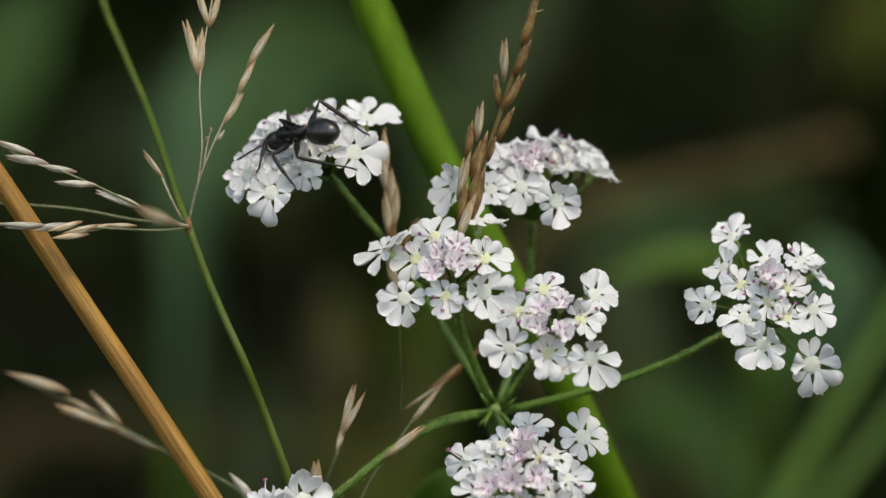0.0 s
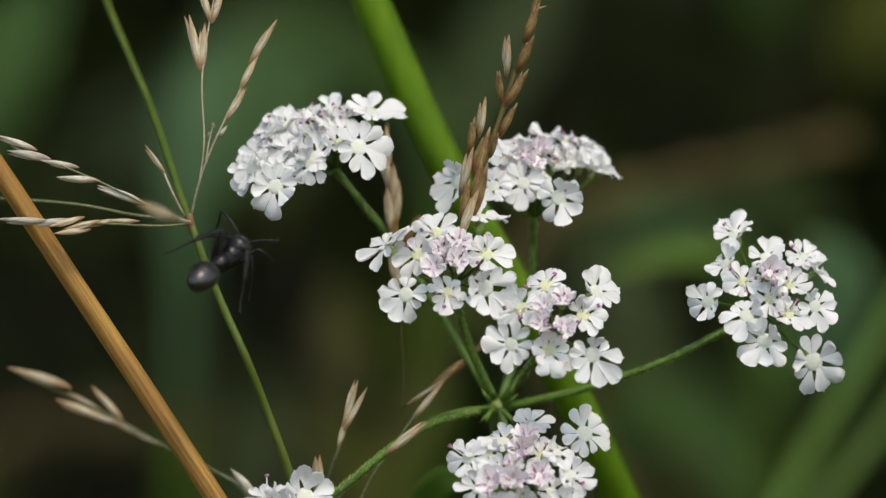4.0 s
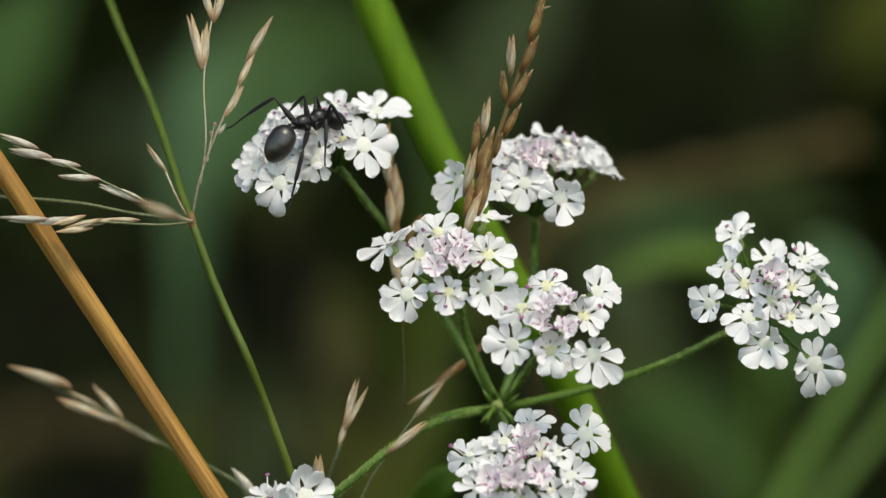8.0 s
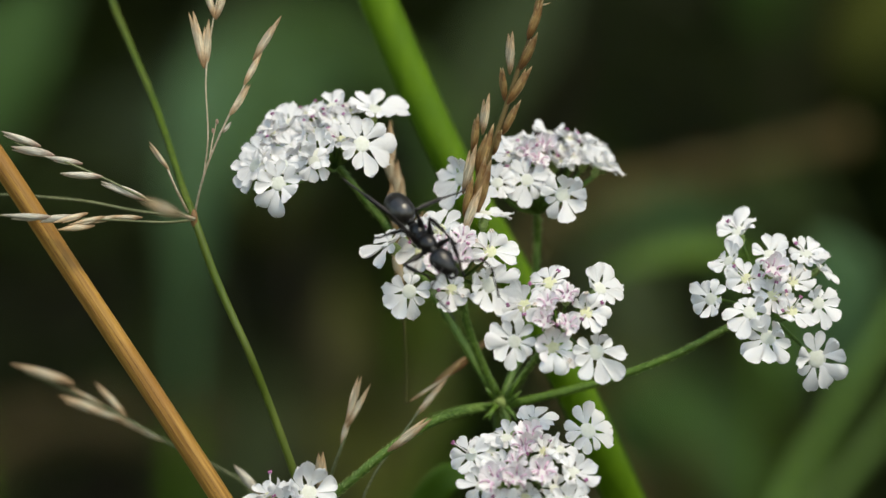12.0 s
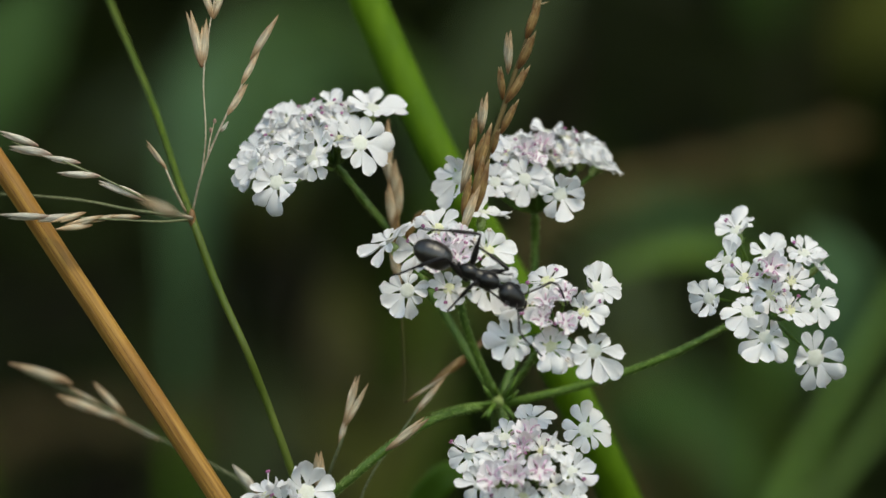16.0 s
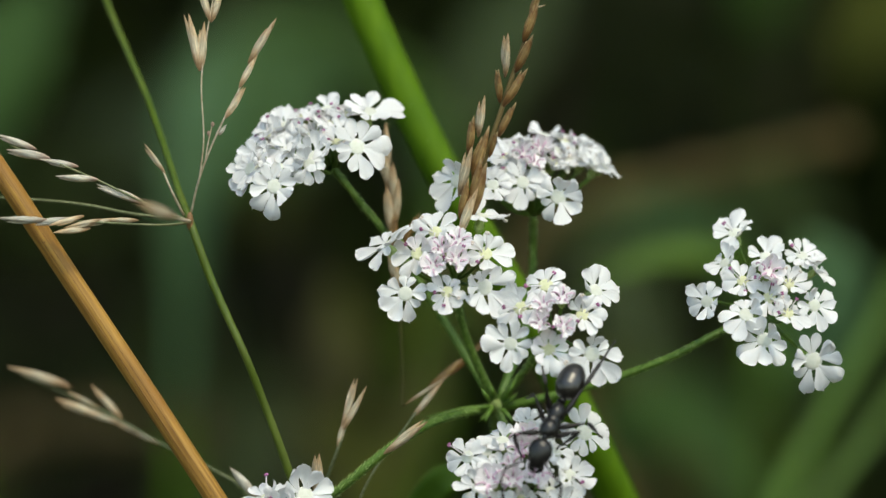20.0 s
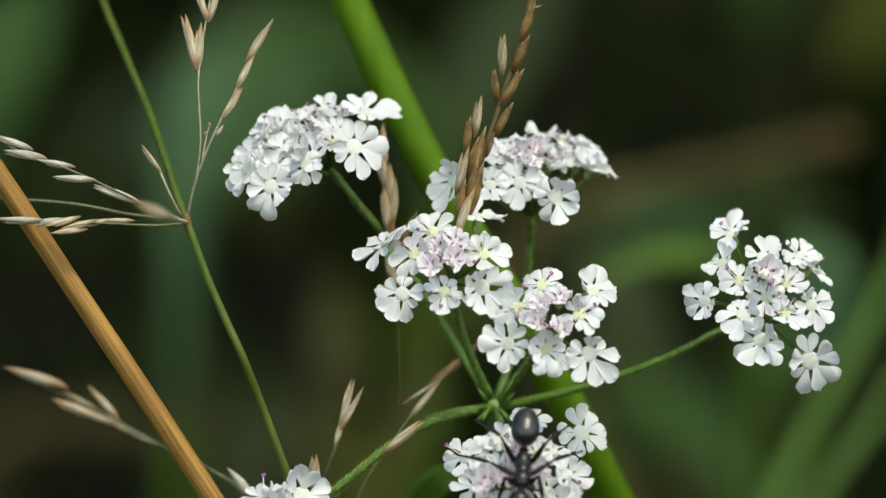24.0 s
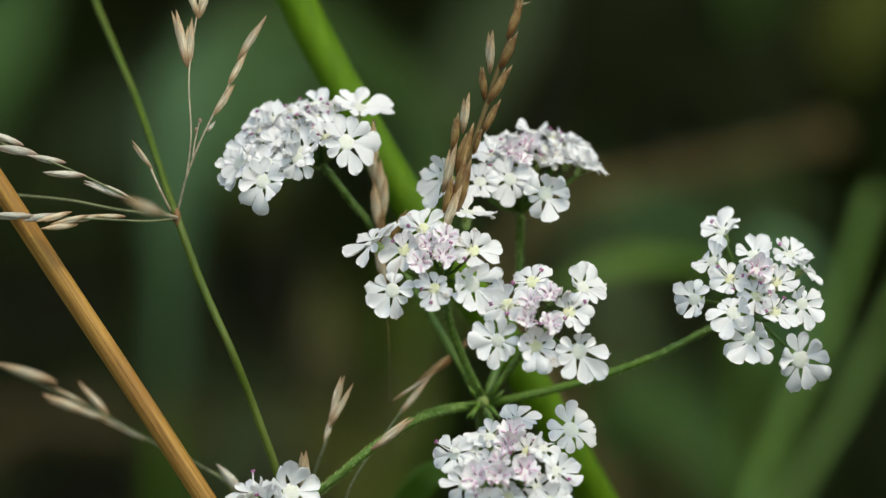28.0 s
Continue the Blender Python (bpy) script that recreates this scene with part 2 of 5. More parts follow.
def tube(bm, points, radii, sides=8, mat=0, ridges=0, ridge=0.0):
    """Adds a closed tube with the radii spread evenly along points."""
    n = len(points)
    rings = []
    side = None
    for i, p in enumerate(points):
        way = (points[min(i + 1, n - 1)] - points[max(i - 1, 0)]).normalized()
        if side is None:
            side = way.orthogonal().normalized()
        side = (side - way * side.dot(way)).normalized()
        up = way.cross(side)
        s = i / (n - 1) * (len(radii) - 1)
        k = min(int(s), len(radii) - 2) if len(radii) > 1 else 0
        r = radii[k] + (radii[min(k + 1, len(radii) - 1)] - radii[k]) * (s - k)
        ring = []
        for j in range(sides):
            a = 2 * math.pi * j / sides
            q = r * (1 + (ridge * math.cos(ridges * a) if ridges else 0))
            ring.append(bm.verts.new(p + side * math.cos(a) * q + up * math.sin(a) * q))
        rings.append(ring)
    for a, b in zip(rings, rings[1:]):
        for j in range(sides):
            f = bm.faces.new((a[j], a[(j + 1) % sides], b[(j + 1) % sides], b[j]))
            f.material_index = mat
    for ring, flip in ((rings[0], True), (rings[-1], False)):
        f = bm.faces.new(ring[::-1] if flip else ring)
        f.material_index = mat
    return bm


def ball(bm, centre, radii, turn=None, seg=12, rings=8, mat=0, shape=None):
    """Adds an ellipsoid, its outline shaped along x by shape(s) with s from -1 to 1."""
    got = bmesh.ops.create_uvsphere(bm, u_segments=seg, v_segments=rings, radius=1.0)["verts"]
    faces = set()
    for v in got:
        x, y, z = v.co.z, v.co.x, v.co.y
        k = shape(x) if shape else 1.0
        q = Vector((x * radii[0], y * k * radii[1], z * k * radii[2]))
        if turn is not None:
            q = turn @ q
        v.co = q + Vector(centre)
        faces.update(v.link_faces)
    for f in faces:
        f.material_index = mat
    return got


def hairs(bm, points, radius, count, long, seed, mat=1):
    """Short appressed bristles along a tube."""
    rnd = random.Random(seed)
    for _ in range(count):
        s = rnd.random() * (len(points) - 1.001)
        k = int(s)
        p = points[k].lerp(points[k + 1], s - k)
        way = (points[k + 1] - points[k]).normalized()
        side = way.orthogonal().normalized()
        a = rnd.random() * 6.283
        out = (side * math.cos(a) + way.cross(side) * math.sin(a))
        l = long * rnd.uniform(0.6, 1.3)
        tip = p + out * (radius + l * 0.55) + way * l
        w = way.cross(out) * l * 0.12
        foot = p + out * radius * 0.9
        v = [bm.verts.new(q) for q in (foot - w, foot + w, foot + way * l * 0.18, tip)]
        for tri in ((0, 1, 3), (1, 2, 3), (2, 0, 3)):
            f = bm.faces.new([v[i] for i in tri])
            f.material_index = mat


def basis(x, z, at):
    """Pose at a point with its z axis along z and x axis as near x as can be."""
    z = Vector(z).normalized()
    x = Vector(x)
    x = x - z * x.dot(z)
    if x.length < 1e-9:
        x = z.orthogonal()
    x.normalize()
    y = z.cross(x)
    m = Matrix((x, y, z)).transposed().to_4x4()
    m.translation = at
    return m


MM = 0.001


# ---------------------------------------------------------------- hedge parsley
def petal_mesh(seed, long, lobes, wide, cup, curl, mat, n=11, m=7):
    """A petal along x, its claw at the origin, of two rounded lobes that part at a notch: a thin closed shell.
    lobes: for the two sides, a lobe's length and the angle of its middle from the petal's axis; wide: a lobe's width to its length."""
    rnd = random.Random(seed)
    bm = bmesh.new()
    for s, (k, spread) in zip((-1, 1), lobes):
        w1, w2, w3 = (rnd.uniform(0, 6.28) for _ in range(3))
        big = long * k * rnd.uniform(0.88, 1.06)
        peak = rnd.uniform(0.66, 0.75)
        dish = rnd.uniform(0.15, 0.40) * rnd.choice((1, 1, -0.8))
        c, d = math.cos(spread), math.sin(spread)
        sheets = []
        for lift in (0.0, -0.018 * MM):
            grid = []
            for i in range(n):
                p = 1 - (1 - i / (n - 1)) ** 2.1
                if p < peak:
                    q = p / peak
                    half = 0.17 + 0.83 * math.sin(math.pi / 2 * q) ** 2.6
                else:
                    half = math.sqrt(max(0.0, 1 - ((p - peak) / (1 - peak)) ** 2.8))
                half = max(0.04, half) * wide * 0.5 * big
                row = []
                for j in range(m):
                    t = -1 + 2 * j / (m - 1)
                    along = p * big * (1 + (0.025 * math.sin(3.1 * t + w1) + 0.025 * math.sin(7 * t + w2)) * p)
                    across = t * half
                    x, y = along * c - s * across * d, s * along * d + across * c
                    # both lobes grow together along the midrib
                    y = s * max(0.012 * big * p * p, s * y)
                    z = big * cup * p * (1 - 0.55 * p) + dish * half * (t * t - 0.5) * min(1.0, 2 * p) + 0.045 * big * p * math.sin(2.4 * t + 3 * p + w3) + 0.016 * big * math.sin(7 * t + 6 * p + w2) * p + 0.012 * big * p * math.cos(9 * t + w1) - 0.05 * big * p * math.exp(-(y / (0.05 * long)) ** 2)
                    if curl:
                        b = curl * p ** 1.5
                        x, z = (x * math.cos(b) - z * math.sin(b)) * (1 - 0.15 * p), x * math.sin(b) + z * math.cos(b)
                    row.append(bm.verts.new((x, y, z + lift)))
                grid.append(row)
            sheets.append(grid)
        a, b = sheets
        for i in range(n - 1):
            for j in range(m - 1):
                bm.faces.new((a[i][j], a[i + 1][j], a[i + 1][j + 1], a[i][j + 1]))
                bm.faces.new((b[i][j + 1], b[i + 1][j + 1], b[i + 1][j], b[i][j]))
        rim = [(i, 0) for i in range(n)] + [(n - 1, j) for j in range(1, m)] + [(i, m - 1) for i in range(n - 2, -1, -1)] + [(0, j) for j in range(m - 2, 0, -1)]
        for (i, j), (k2, l) in zip(rim, rim[1:] + rim[:1]):
            for e in bm.faces.new((a[i][j], b[i][j], b[k2][l], a[k2][l])).edges:
                e.smooth = False
    return mesh_of("petal", bm, mat)


def even(k, deg):
    return ((k, radians(deg)), (k, radians(deg)))


PETALS_FRONT = [petal_mesh(40 + k, 1.2 * MM, even(1.0, h), w, c, q, PETAL) for k, (h, w, c, q) in enumerate((
    (19, 0.60, 0.14, 0.0), (21, 0.58, 0.26, 0.2), (18, 0.56, 0.05, -0.2), (22, 0.60, 0.18, 0.05), (19, 0.56, 0.30, -0.25)))]
PETALS_BACK = [petal_mesh(k, 1.2 * MM, even(1.0, h), w, c, q, PETAL) for k, (h, w, c, q) in enumerate((
    (20, 0.48, 0.22, 0.0), (18, 0.46, 0.36, 0.35), (21, 0.50, 0.10, -0.2), (19, 0.46, 0.30, 0.5), (17, 0.49, 0.2, -0.3)))]
# side petals: the lobe towards the rim of the flower head outgrows the other
PETALS_SIDE = {s: [petal_mesh(60 + 9 * s + k, 1.2 * MM, (((b, radians(h)), (0.98, radians(h * 0.86))) if s < 0 else ((0.98, radians(h * 0.86)), (b, radians(h)))), w, c, q, PETAL)
                   for k, (b, h, w, c, q) in enumerate(((0.72, 21, 0.54, 0.18, 0.0), (0.80, 20, 0.52, 0.30, 0.3), (0.64, 23, 0.50, 0.05, -0.25), (0.76, 19, 0.54, 0.2, 0.15)))] for s in (-1, 1)}
PETALS_PINK = [petal_mesh(20 + k, 0.8 * MM, even(1.0, h), w, c, q, PETAL_PINK, 7, 5) for k, (h, w, c, q) in enumerate((
    (20, 0.52, 0.55, 0.35), (22, 0.54, 0.50, 0.1), (19, 0.50, 0.65, 0.6)))]


def coil_mesh():
    """A stamen still curled inwards over a half-open flower: a small lilac loop."""
    bm = bmesh.new()
    pts = [Vector((0.46 - 0.24 * math.cos(a), 0.0, 0.20 + 0.20 * math.sin(a))) * MM for a in (math.pi * (-0.15 + 1.30 * i / 11) for i in range(12))]
    tube(bm, pts, [0.035 * MM, 0.045 * MM, 0.04 * MM], 6)
    ball(bm, pts[0], (0.06 * MM, 0.06 * MM, 0.08 * MM), None, 8, 6)
    return mesh_of("stamen", bm, LILAC)


COIL = coil_mesh()


def disc_mesh(mat):
    """The swollen, faintly ribbed disc of a flower."""
    bm = bmesh.new()
    ball(bm, (0, 0, 0.04 * MM), (0.34 * MM, 0.35 * MM, 0.08 * MM), None, 18, 10)
    for v in bm.verts:
        a = math.atan2(v.co.y, v.co.x)
        v.co.z += 0.012 * MM * math.cos(10 * a) * min(1.0, math.hypot(v.co.x, v.co.y) / (0.25 * MM))
    return mesh_of("flower", bm, mat)


DISCS = {"w": disc_mesh(DISC), "h": disc_mesh(DISC_YELLOW), "y": disc_mesh(DISC_YELLOW), "p": disc_mesh(PETAL_PINK)}


def stamen_mesh(mat, long, bend):
    bm = bmesh.new()
    pts = [Vector((x * long * MM, 0, z * long * MM)) for x, z in ((0.12, 0), (0.4, 0.35), (0.72, 0.62 + bend * 0.1), (0.95, 0.75 + bend * 0.35))]
    tube(bm, spline(pts, 7), [0.045 * MM, 0.03 * MM], 5, 0)
    tip = pts[-1]
    for s in (-1, 1):
        ball(bm, tip + Vector((0.02 * MM, s * 0.055 * MM, 0.03 * MM)), (0.10 * MM, 0.055 * MM, 0.07 * MM), None, 8, 6, 1)
    return mesh_of("stamen", bm, FILAMENT, mat)


STAMENS = [stamen_mesh(ANTHER, 0.8, -0.3), stamen_mesh(ANTHER, 0.85, 0.4), stamen_mesh(ANTHER_PALE, 0.85, 0.0), stamen_mesh(ANTHER, 0.7, -1.2)]


def ovary_mesh():
    """The bristly young fruit under a flower."""
    bm = bmesh.new()
    ball(bm, (0, 0, -0.42 * MM), (0.20 * MM, 0.20 * MM, 0.44 * MM), None, 10, 8)
    for v in bm.verts:
        v.co.x *= 1.1
    rnd = random.Random(5)
    for _ in range(60):
        a, h = rnd.random() * 6.283, rnd.uniform(-0.8, -0.1)
        r = 0.20 * math.sqrt(max(0.05, 1 - ((h + 0.42) / 0.52) ** 2))
        c, s = math.cos(a), math.sin(a)
        foot, tip = Vector((c * r, s * r, h)) * MM, Vector((c * (r + 0.16), s * (r + 0.16), h + 0.12)) * MM
        w = Vector((-s, c, 0)) * 0.02 * MM
        f = bm.faces.new([bm.verts.new(q) for q in (foot - w, foot + w, tip)])
        f.material_index = 1
    return mesh_of("ovary", bm, OVARY, HAIR)


OVARY_MESH = ovary_mesh()
PLANT_BASE = place(930, 0, 30)
PLANT_BASE.z = 0.0
plant = thing("hedge_parsley", PLANT_BASE, "hedge parsley with white lacy flower clusters on bristly green rays", "wildflower")
NODE = place(880, 719, 6)
HEADS = {}
flower_rnd = random.Random(11)


def flower(head, at, size, normal, out, kind, hub, spin=0.0, edge=0.5, loose=1.0):
    """One five-petalled flower, size millimetres across, facing normal, its larger petals towards out."""
    k = size / 2.6
    m = basis(out, normal, at - PLANT_BASE) @ pose(0, 0, 0, 0, 0, spin)
    ob = hang("flower", DISCS[kind], plant, m=m)
    ob.scale = (k, k, k)
    if kind == "y":
        ob["label"] = "white flower with a pale yellow centre and purple anthers"
    elif kind == "h":
        ob["label"] = "opening flower, two petals spread and three still curled"
    elif kind == "p":
        ob["label"] = "half-open flower with curled pink petals"
    else:
        ob["label"] = "open white flower with notched petals"
    r = flower_rnd
    for i in range(5):
        a = i * 72 + r.uniform(-6, 6)
        front = math.cos(radians(i * 72))
        half = kind == "h" and i in (2, 3, 4)
        if kind == "p" or half:
            me, s, rise = r.choice(PETALS_PINK), r.uniform(0.95, 1.2), r.uniform(2, 22)
        else:
            if i == 0:
                me = r.choice(PETALS_FRONT)
            elif i in (1, 4) and edge > 0.3:
                me = r.choice(PETALS_SIDE[1 if i == 1 else -1])
            else:
                me = r.choice(PETALS_BACK)
            s = (0.98 + 0.17 * front * edge) * r.uniform(0.9, 1.08)
            rise = r.uniform(-14, 22) * loose - 6 * front
        p = hang("petal", me, ob, m=pose(0, 0, 0, 0, 0, a) @ pose(0.16 * MM, 0, 0.05 * MM, r.uniform(-16, 16) * loose, -rise, 0))
        p.scale = (s, s * r.uniform(0.9, 1.08), s)
    if kind in "yh" or (kind == "w" and r.random() < 0.08):
        for a in r.sample(range(5), 3 if kind == "y" else 1):
            hang("stamen", r.choice(STAMENS), ob, "slender white stamen with a purple anther", pose(0, 0, 0, 0, r.uniform(-15, 15), a * 72 + 36 + r.uniform(-10, 10)))
    if kind == "p":
        for i in range(5):
            hang("stamen", COIL, ob, "curled lilac stamen", pose(0, 0, 0.03 * MM, 0, r.uniform(-12, 6), i * 72 + 36 + r.uniform(-8, 8)))
    if kind == "p" and r.random() < 0.3:
        hang("stamen", STAMENS[0], ob, "slender white stamen with a purple anther", pose(0, 0, 0, 0, 0, r.uniform(0, 360)))
    hang("ovary", OVARY_MESH, ob, "bristly green young fruit")
    full = m @ Matrix.Diagonal((k, k, k, 1))
    inner = full.inverted() @ (hub - PLANT_BASE)
    bm = bmesh.new()
    a, b = Vector((0, 0, -0.85 * MM)), inner
    tube(bm, spline([a, a.lerp(b, 0.5) + Vector((0, 0, -0.5 * MM)), b], 7), [0.11 * MM / k, 0.10 * MM / k], 6)
    part("pedicel", bm, RAY, ob)
    HEADS.setdefault(head, []).append((ob, m))
    return ob


def flower_head(name, hub, normal, mid, rows, depth, bend=0.3, turned=()):
    """A cluster of flowers on a plane through mid that faces normal, each on its stalk from hub. Rows: column, row, width, kind."""
    n = Vector(normal).normalized()
    h = place(*hub)
    special = dict(turned)
    for i, (u, v, wide, kind) in enumerate(rows):
        du, dv = (u - mid[0]) * 0.033, -(v - mid[1]) * 0.033
        d = max(-5.0, min(8.0, -1.2 * (n.x * du + n.z * dv) / n.y))
        far = math.hypot(du, dv)
        if kind != "p" and wide < 75:
            wide *= 1.24
        if kind == "p":
            d -= 1.2
        else:
            d -= 0.25 * math.sin(u * 1.7 + v)
        p = place(u, v, depth + d)
        out = p - place(*mid, depth) + Vector((0, 0, -0.0004))
        out -= n * out.dot(n)
        face = n + out.normalized() * bend * min(1.0, far / 3.0) + Vector((math.sin(u * 2.1), math.sin(v * 1.3), math.sin(u + v))) * 0.13
        if i in special:
            face = Vector(special[i])
        flower(name, p, wide * 0.033 * (1.05 if kind not in "ph" else 1.8 if kind == "p" else 1.25), face, out, kind, h, math.sin(u * 0.7) * 14, min(1.0, (far / 2.2) ** 2), 0.5 if i in special else 1.0)


flower_head("left", (588, 300, 5), (-0.22, -0.62, 0.74), (550, 255), [
    (631, 264, 112, "w"), (652, 203, 108, "w"), (582, 223, 62, "y"), (555, 242, 62, "y"), (485, 334, 102, "w"), (444, 303, 94, "w"),
    (556, 280, 70, "w"), (546, 294, 80, "w"), (512, 268, 72, "w"), (503, 226, 64, "w"), (470, 247, 66, "y"), (458, 281, 74, "w"),
    (577, 196, 56, "w"), (537, 211, 58, "y"), (612, 207, 58, "y"), (594, 256, 54, "y"), (526, 244, 54, "w"), (480, 262, 62, "w"), (603, 236, 52, "w"), (560, 214, 54, "w"), (492, 302, 64, "w"), (523, 290, 62, "w"), (450, 298, 62, "w"), (486, 236, 54, "w")], 1.0, 0.4,
    {0: (0.25, -0.85, 0.3), 1: (0.15, -0.55, 0.8), 4: (-0.1, -0.9, 0.15), 5: (-0.6, -0.6, 0.4), 7: (0.0, -0.85, 0.1)}.items())

flower_head("upper", (944, 385, 7), (0.15, -0.66, 0.72), (950, 300), [
    (988, 351, 102, "w"), (925, 326, 70, "w"), (872, 331, 70, "w"), (810, 323, 98, "w"), (977, 290, 72, "y"), (938, 259, 56, "y"),
    (927, 279, 44, "p"), (897, 281, 62, "y"), (944, 296, 42, "p"), (965, 243, 60, "w"), (998, 253, 60, "y"), (1031, 289, 80, "w"),
    (1070, 297, 76, "w"), (1028, 261, 70, "w"), (917, 254, 52, "w"), (955, 270, 50, "p"), (985, 269, 54, "w"), (1010, 288, 60, "w"), (1052, 300, 62, "w"), (900, 302, 58, "w"), (948, 318, 50, "w"), (958, 286, 58, "y"), (1018, 274, 62, "w"), (905, 264, 58, "w")], 3.5, 0.4,
    {0: (0.1, -0.95, 0.1), 3: (-0.5, -0.8, 0.2), 11: (0.5, -0.4, 0.9), 12: (0.75, -0.35, 0.75), 13: (0.4, -0.4, 0.9), 1: (0, -0.9, 0.25)}.items())

flower_head("centre", (806, 500, 3), (-0.05, -0.86, 0.48), (790, 470), [
    (686, 437, 112, "w"), (771, 414, 68, "y"), (740, 452, 62, "h"), (783, 445, 44, "p"), (811, 431, 46, "p"), (768, 476, 44, "p"),
    (808, 465, 46, "p"), (859, 452, 90, "y"), (718, 523, 94, "w"), (792, 520, 78, "y"), (857, 511, 108, "w"), (851, 386, 98, "w"), (702, 424, 96, "w")], -2.5, 0.25,
    {0: (-0.56, -0.20, 0.80), 12: (-0.52, -0.24, 0.82), 11: (0.15, -0.28, 0.95), 8: (-0.1, -0.97, 0.1), 10: (0.1, -0.97, 0.05)}.items())

flower_head("middle", (978, 590, 2), (0.08, -0.9, 0.42), (980, 570), [
    (966, 508, 74, "y"), (921, 548, 74, "y"), (1053, 517, 96, "w"), (996, 532, 44, "p"), (963, 546, 42, "p"), (957, 576, 40, "p"),
    (997, 583, 42, "p"), (1031, 560, 70, "y"), (971, 622, 68, "h"), (904, 611, 92, "w"), (1047, 629, 104, "w")], -4.0, 0.25,
    {2: (0.45, -0.75, 0.5), 9: (-0.15, -0.95, 0.05), 10: (0.15, -0.95, 0.0)}.items())

flower_head("right", (1352, 560, 5), (0.1, -0.86, 0.48), (1360, 520), [
    (1300, 416, 92, "w"), (1283, 469, 82, "w"), (1252, 536, 86, "w"), (1355, 457, 66, "w"), (1314, 500, 62, "y"), (1359, 486, 54, "p"),
    (1396, 505, 62, "y"), (1361, 529, 66, "y"), (1418, 456, 70, "w"), (1444, 480, 62, "w"), (1440, 543, 84, "w"), (1393, 557, 64, "y"),
    (1320, 560, 74, "w"), (1352, 604, 100, "w"), (1438, 640, 120, "w")], -1.0, 0.3,
    {0: (-0.25, -0.6, 0.7), 1: (-0.5, -0.6, 0.6), 2: (-0.4, -0.9, 0.0), 9: (0.7, -0.4, 0.6), 10: (0.3, -0.9, 0.1), 14: (0.1, -0.95, -0.1), 13: (-0.1, -0.95, -0.05)}.items())

flower_head("lower", (920, 880, 2), (0.0, -0.82, 0.57), (925, 830), [
    (938, 752, 80, "w"), (1033, 769, 108, "w"), (890, 783, 82, "w"), (829, 812, 88, "w"), (1009, 843, 86, "w"), (957, 805, 60, "y"),
    (920, 803, 46, "p"), (905, 828, 46, "p"), (908, 855, 48, "p"), (879, 832, 54, "y"), (953, 846, 56, "p"), (846, 866, 78, "w"),
    (1000, 893, 84, "w"), (925, 888, 60, "y"), (885, 905, 74, "w"), (958, 915, 80, "w"), (862, 803, 58, "w"), (985, 803, 58, "w"), (930, 781, 56, "p"), (976, 872, 60, "w"), (870, 858, 56, "p")], -4.5, 0.25,
    {0: (0.0, -0.6, 0.8), 1: (0.3, -0.85, 0.35), 3: (-0.4, -0.8, 0.3)}.items())

flower_head("low_left", (505, 930, 6), (0.0, -0.85, 0.5), (510, 890), [
    (540, 880, 116, "w"), (472, 884, 74, "y"), (550, 940, 90, "w"), (500, 950, 80, "w"), (440, 965, 80, "w"), (500, 905, 92, "w")], -3.0, 0.2,
    {0: (0.25, -0.9, 0.25), 1: (-0.35, -0.3, 0.9), 5: (-0.15, -0.7, 0.45)}.items())


def ray(name, points, radii, seed, label="", count=300, long=0.32):
    pts = spline([place(*p) - PLANT_BASE for p in points], 22)
    bm = bmesh.new()
    tube(bm, pts, [r * MM for r in radii], 10, 0, 5, 0.06)
    hairs(bm, pts, radii[0] * MM * 0.95, count, long * MM, seed)
    ob = part(name, bm, (RAY, HAIR), plant, label)
    return ob


RAYS = {
    "left": ray("ray", [(588, 300, 5), (640, 365, 6), (684, 418, 6.5), (760, 530, 7), (872, 710, 6)], [0.20, 0.22, 0.26], 1),
    "upper": ray("ray", [(944, 385, 7), (943, 440, 9), (935, 560, 9), (884, 712, 6)], [0.19, 0.22, 0.26], 2),
    "centre": ray("ray", [(806, 500, 3), (820, 580, 4), (846, 650, 5), (876, 712, 6)], [0.20, 0.24, 0.26], 3),
    "middle": ray("ray", [(978, 590, 2), (935, 650, 4), (888, 714, 6)], [0.19, 0.20, 0.24], 4),
    "right": ray("ray", [(1352, 560, 5), (1278, 588, 4), (1190, 633, 4), (1050, 684, 5), (888, 724, 6)], [0.19, 0.21, 0.26], 5, count=420),
    "lower": ray("ray", [(920, 880, 2), (905, 800, 5), (882, 726, 6)], [0.20, 0.26], 6),
    "low_left": ray("ray", [(505, 930, 4), (590, 878, 1), (690, 796, 0), (770, 748, 2), (872, 724, 6)], [0.20, 0.26, 0.26], 7, count=1100, long=0.32),
}
stem_pts = spline([NODE - PLANT_BASE, place(884, 800, 9) - PLANT_BASE, place(900, 1100, 14) - PLANT_BASE, place(930, 3500, 24) - PLANT_BASE, Vector((0, 0, -0.004))], 26)
bm = bmesh.new()
tube(bm, stem_pts, [0.42 * MM, 0.5 * MM, 0.9 * MM, 1.6 * MM], 12, 0, 6, 0.08)
hairs(bm, stem_pts[:6], 0.42 * MM, 200, 0.4 * MM, 9)
part("stem", bm, (RAY, HAIR), plant, "ridged green main stem")
bm = bmesh.new()
ball(bm, NODE - PLANT_BASE, (0.46 * MM, 0.44 * MM, 0.48 * MM), None, 14, 10)
for v in bm.verts:
    v.co += Vector((noise.noise(v.co * 1800), noise.noise(v.co * 1800 + Vector((9, 0, 0))), 0)) * 0.12 * MM
rnd = random.Random(8)
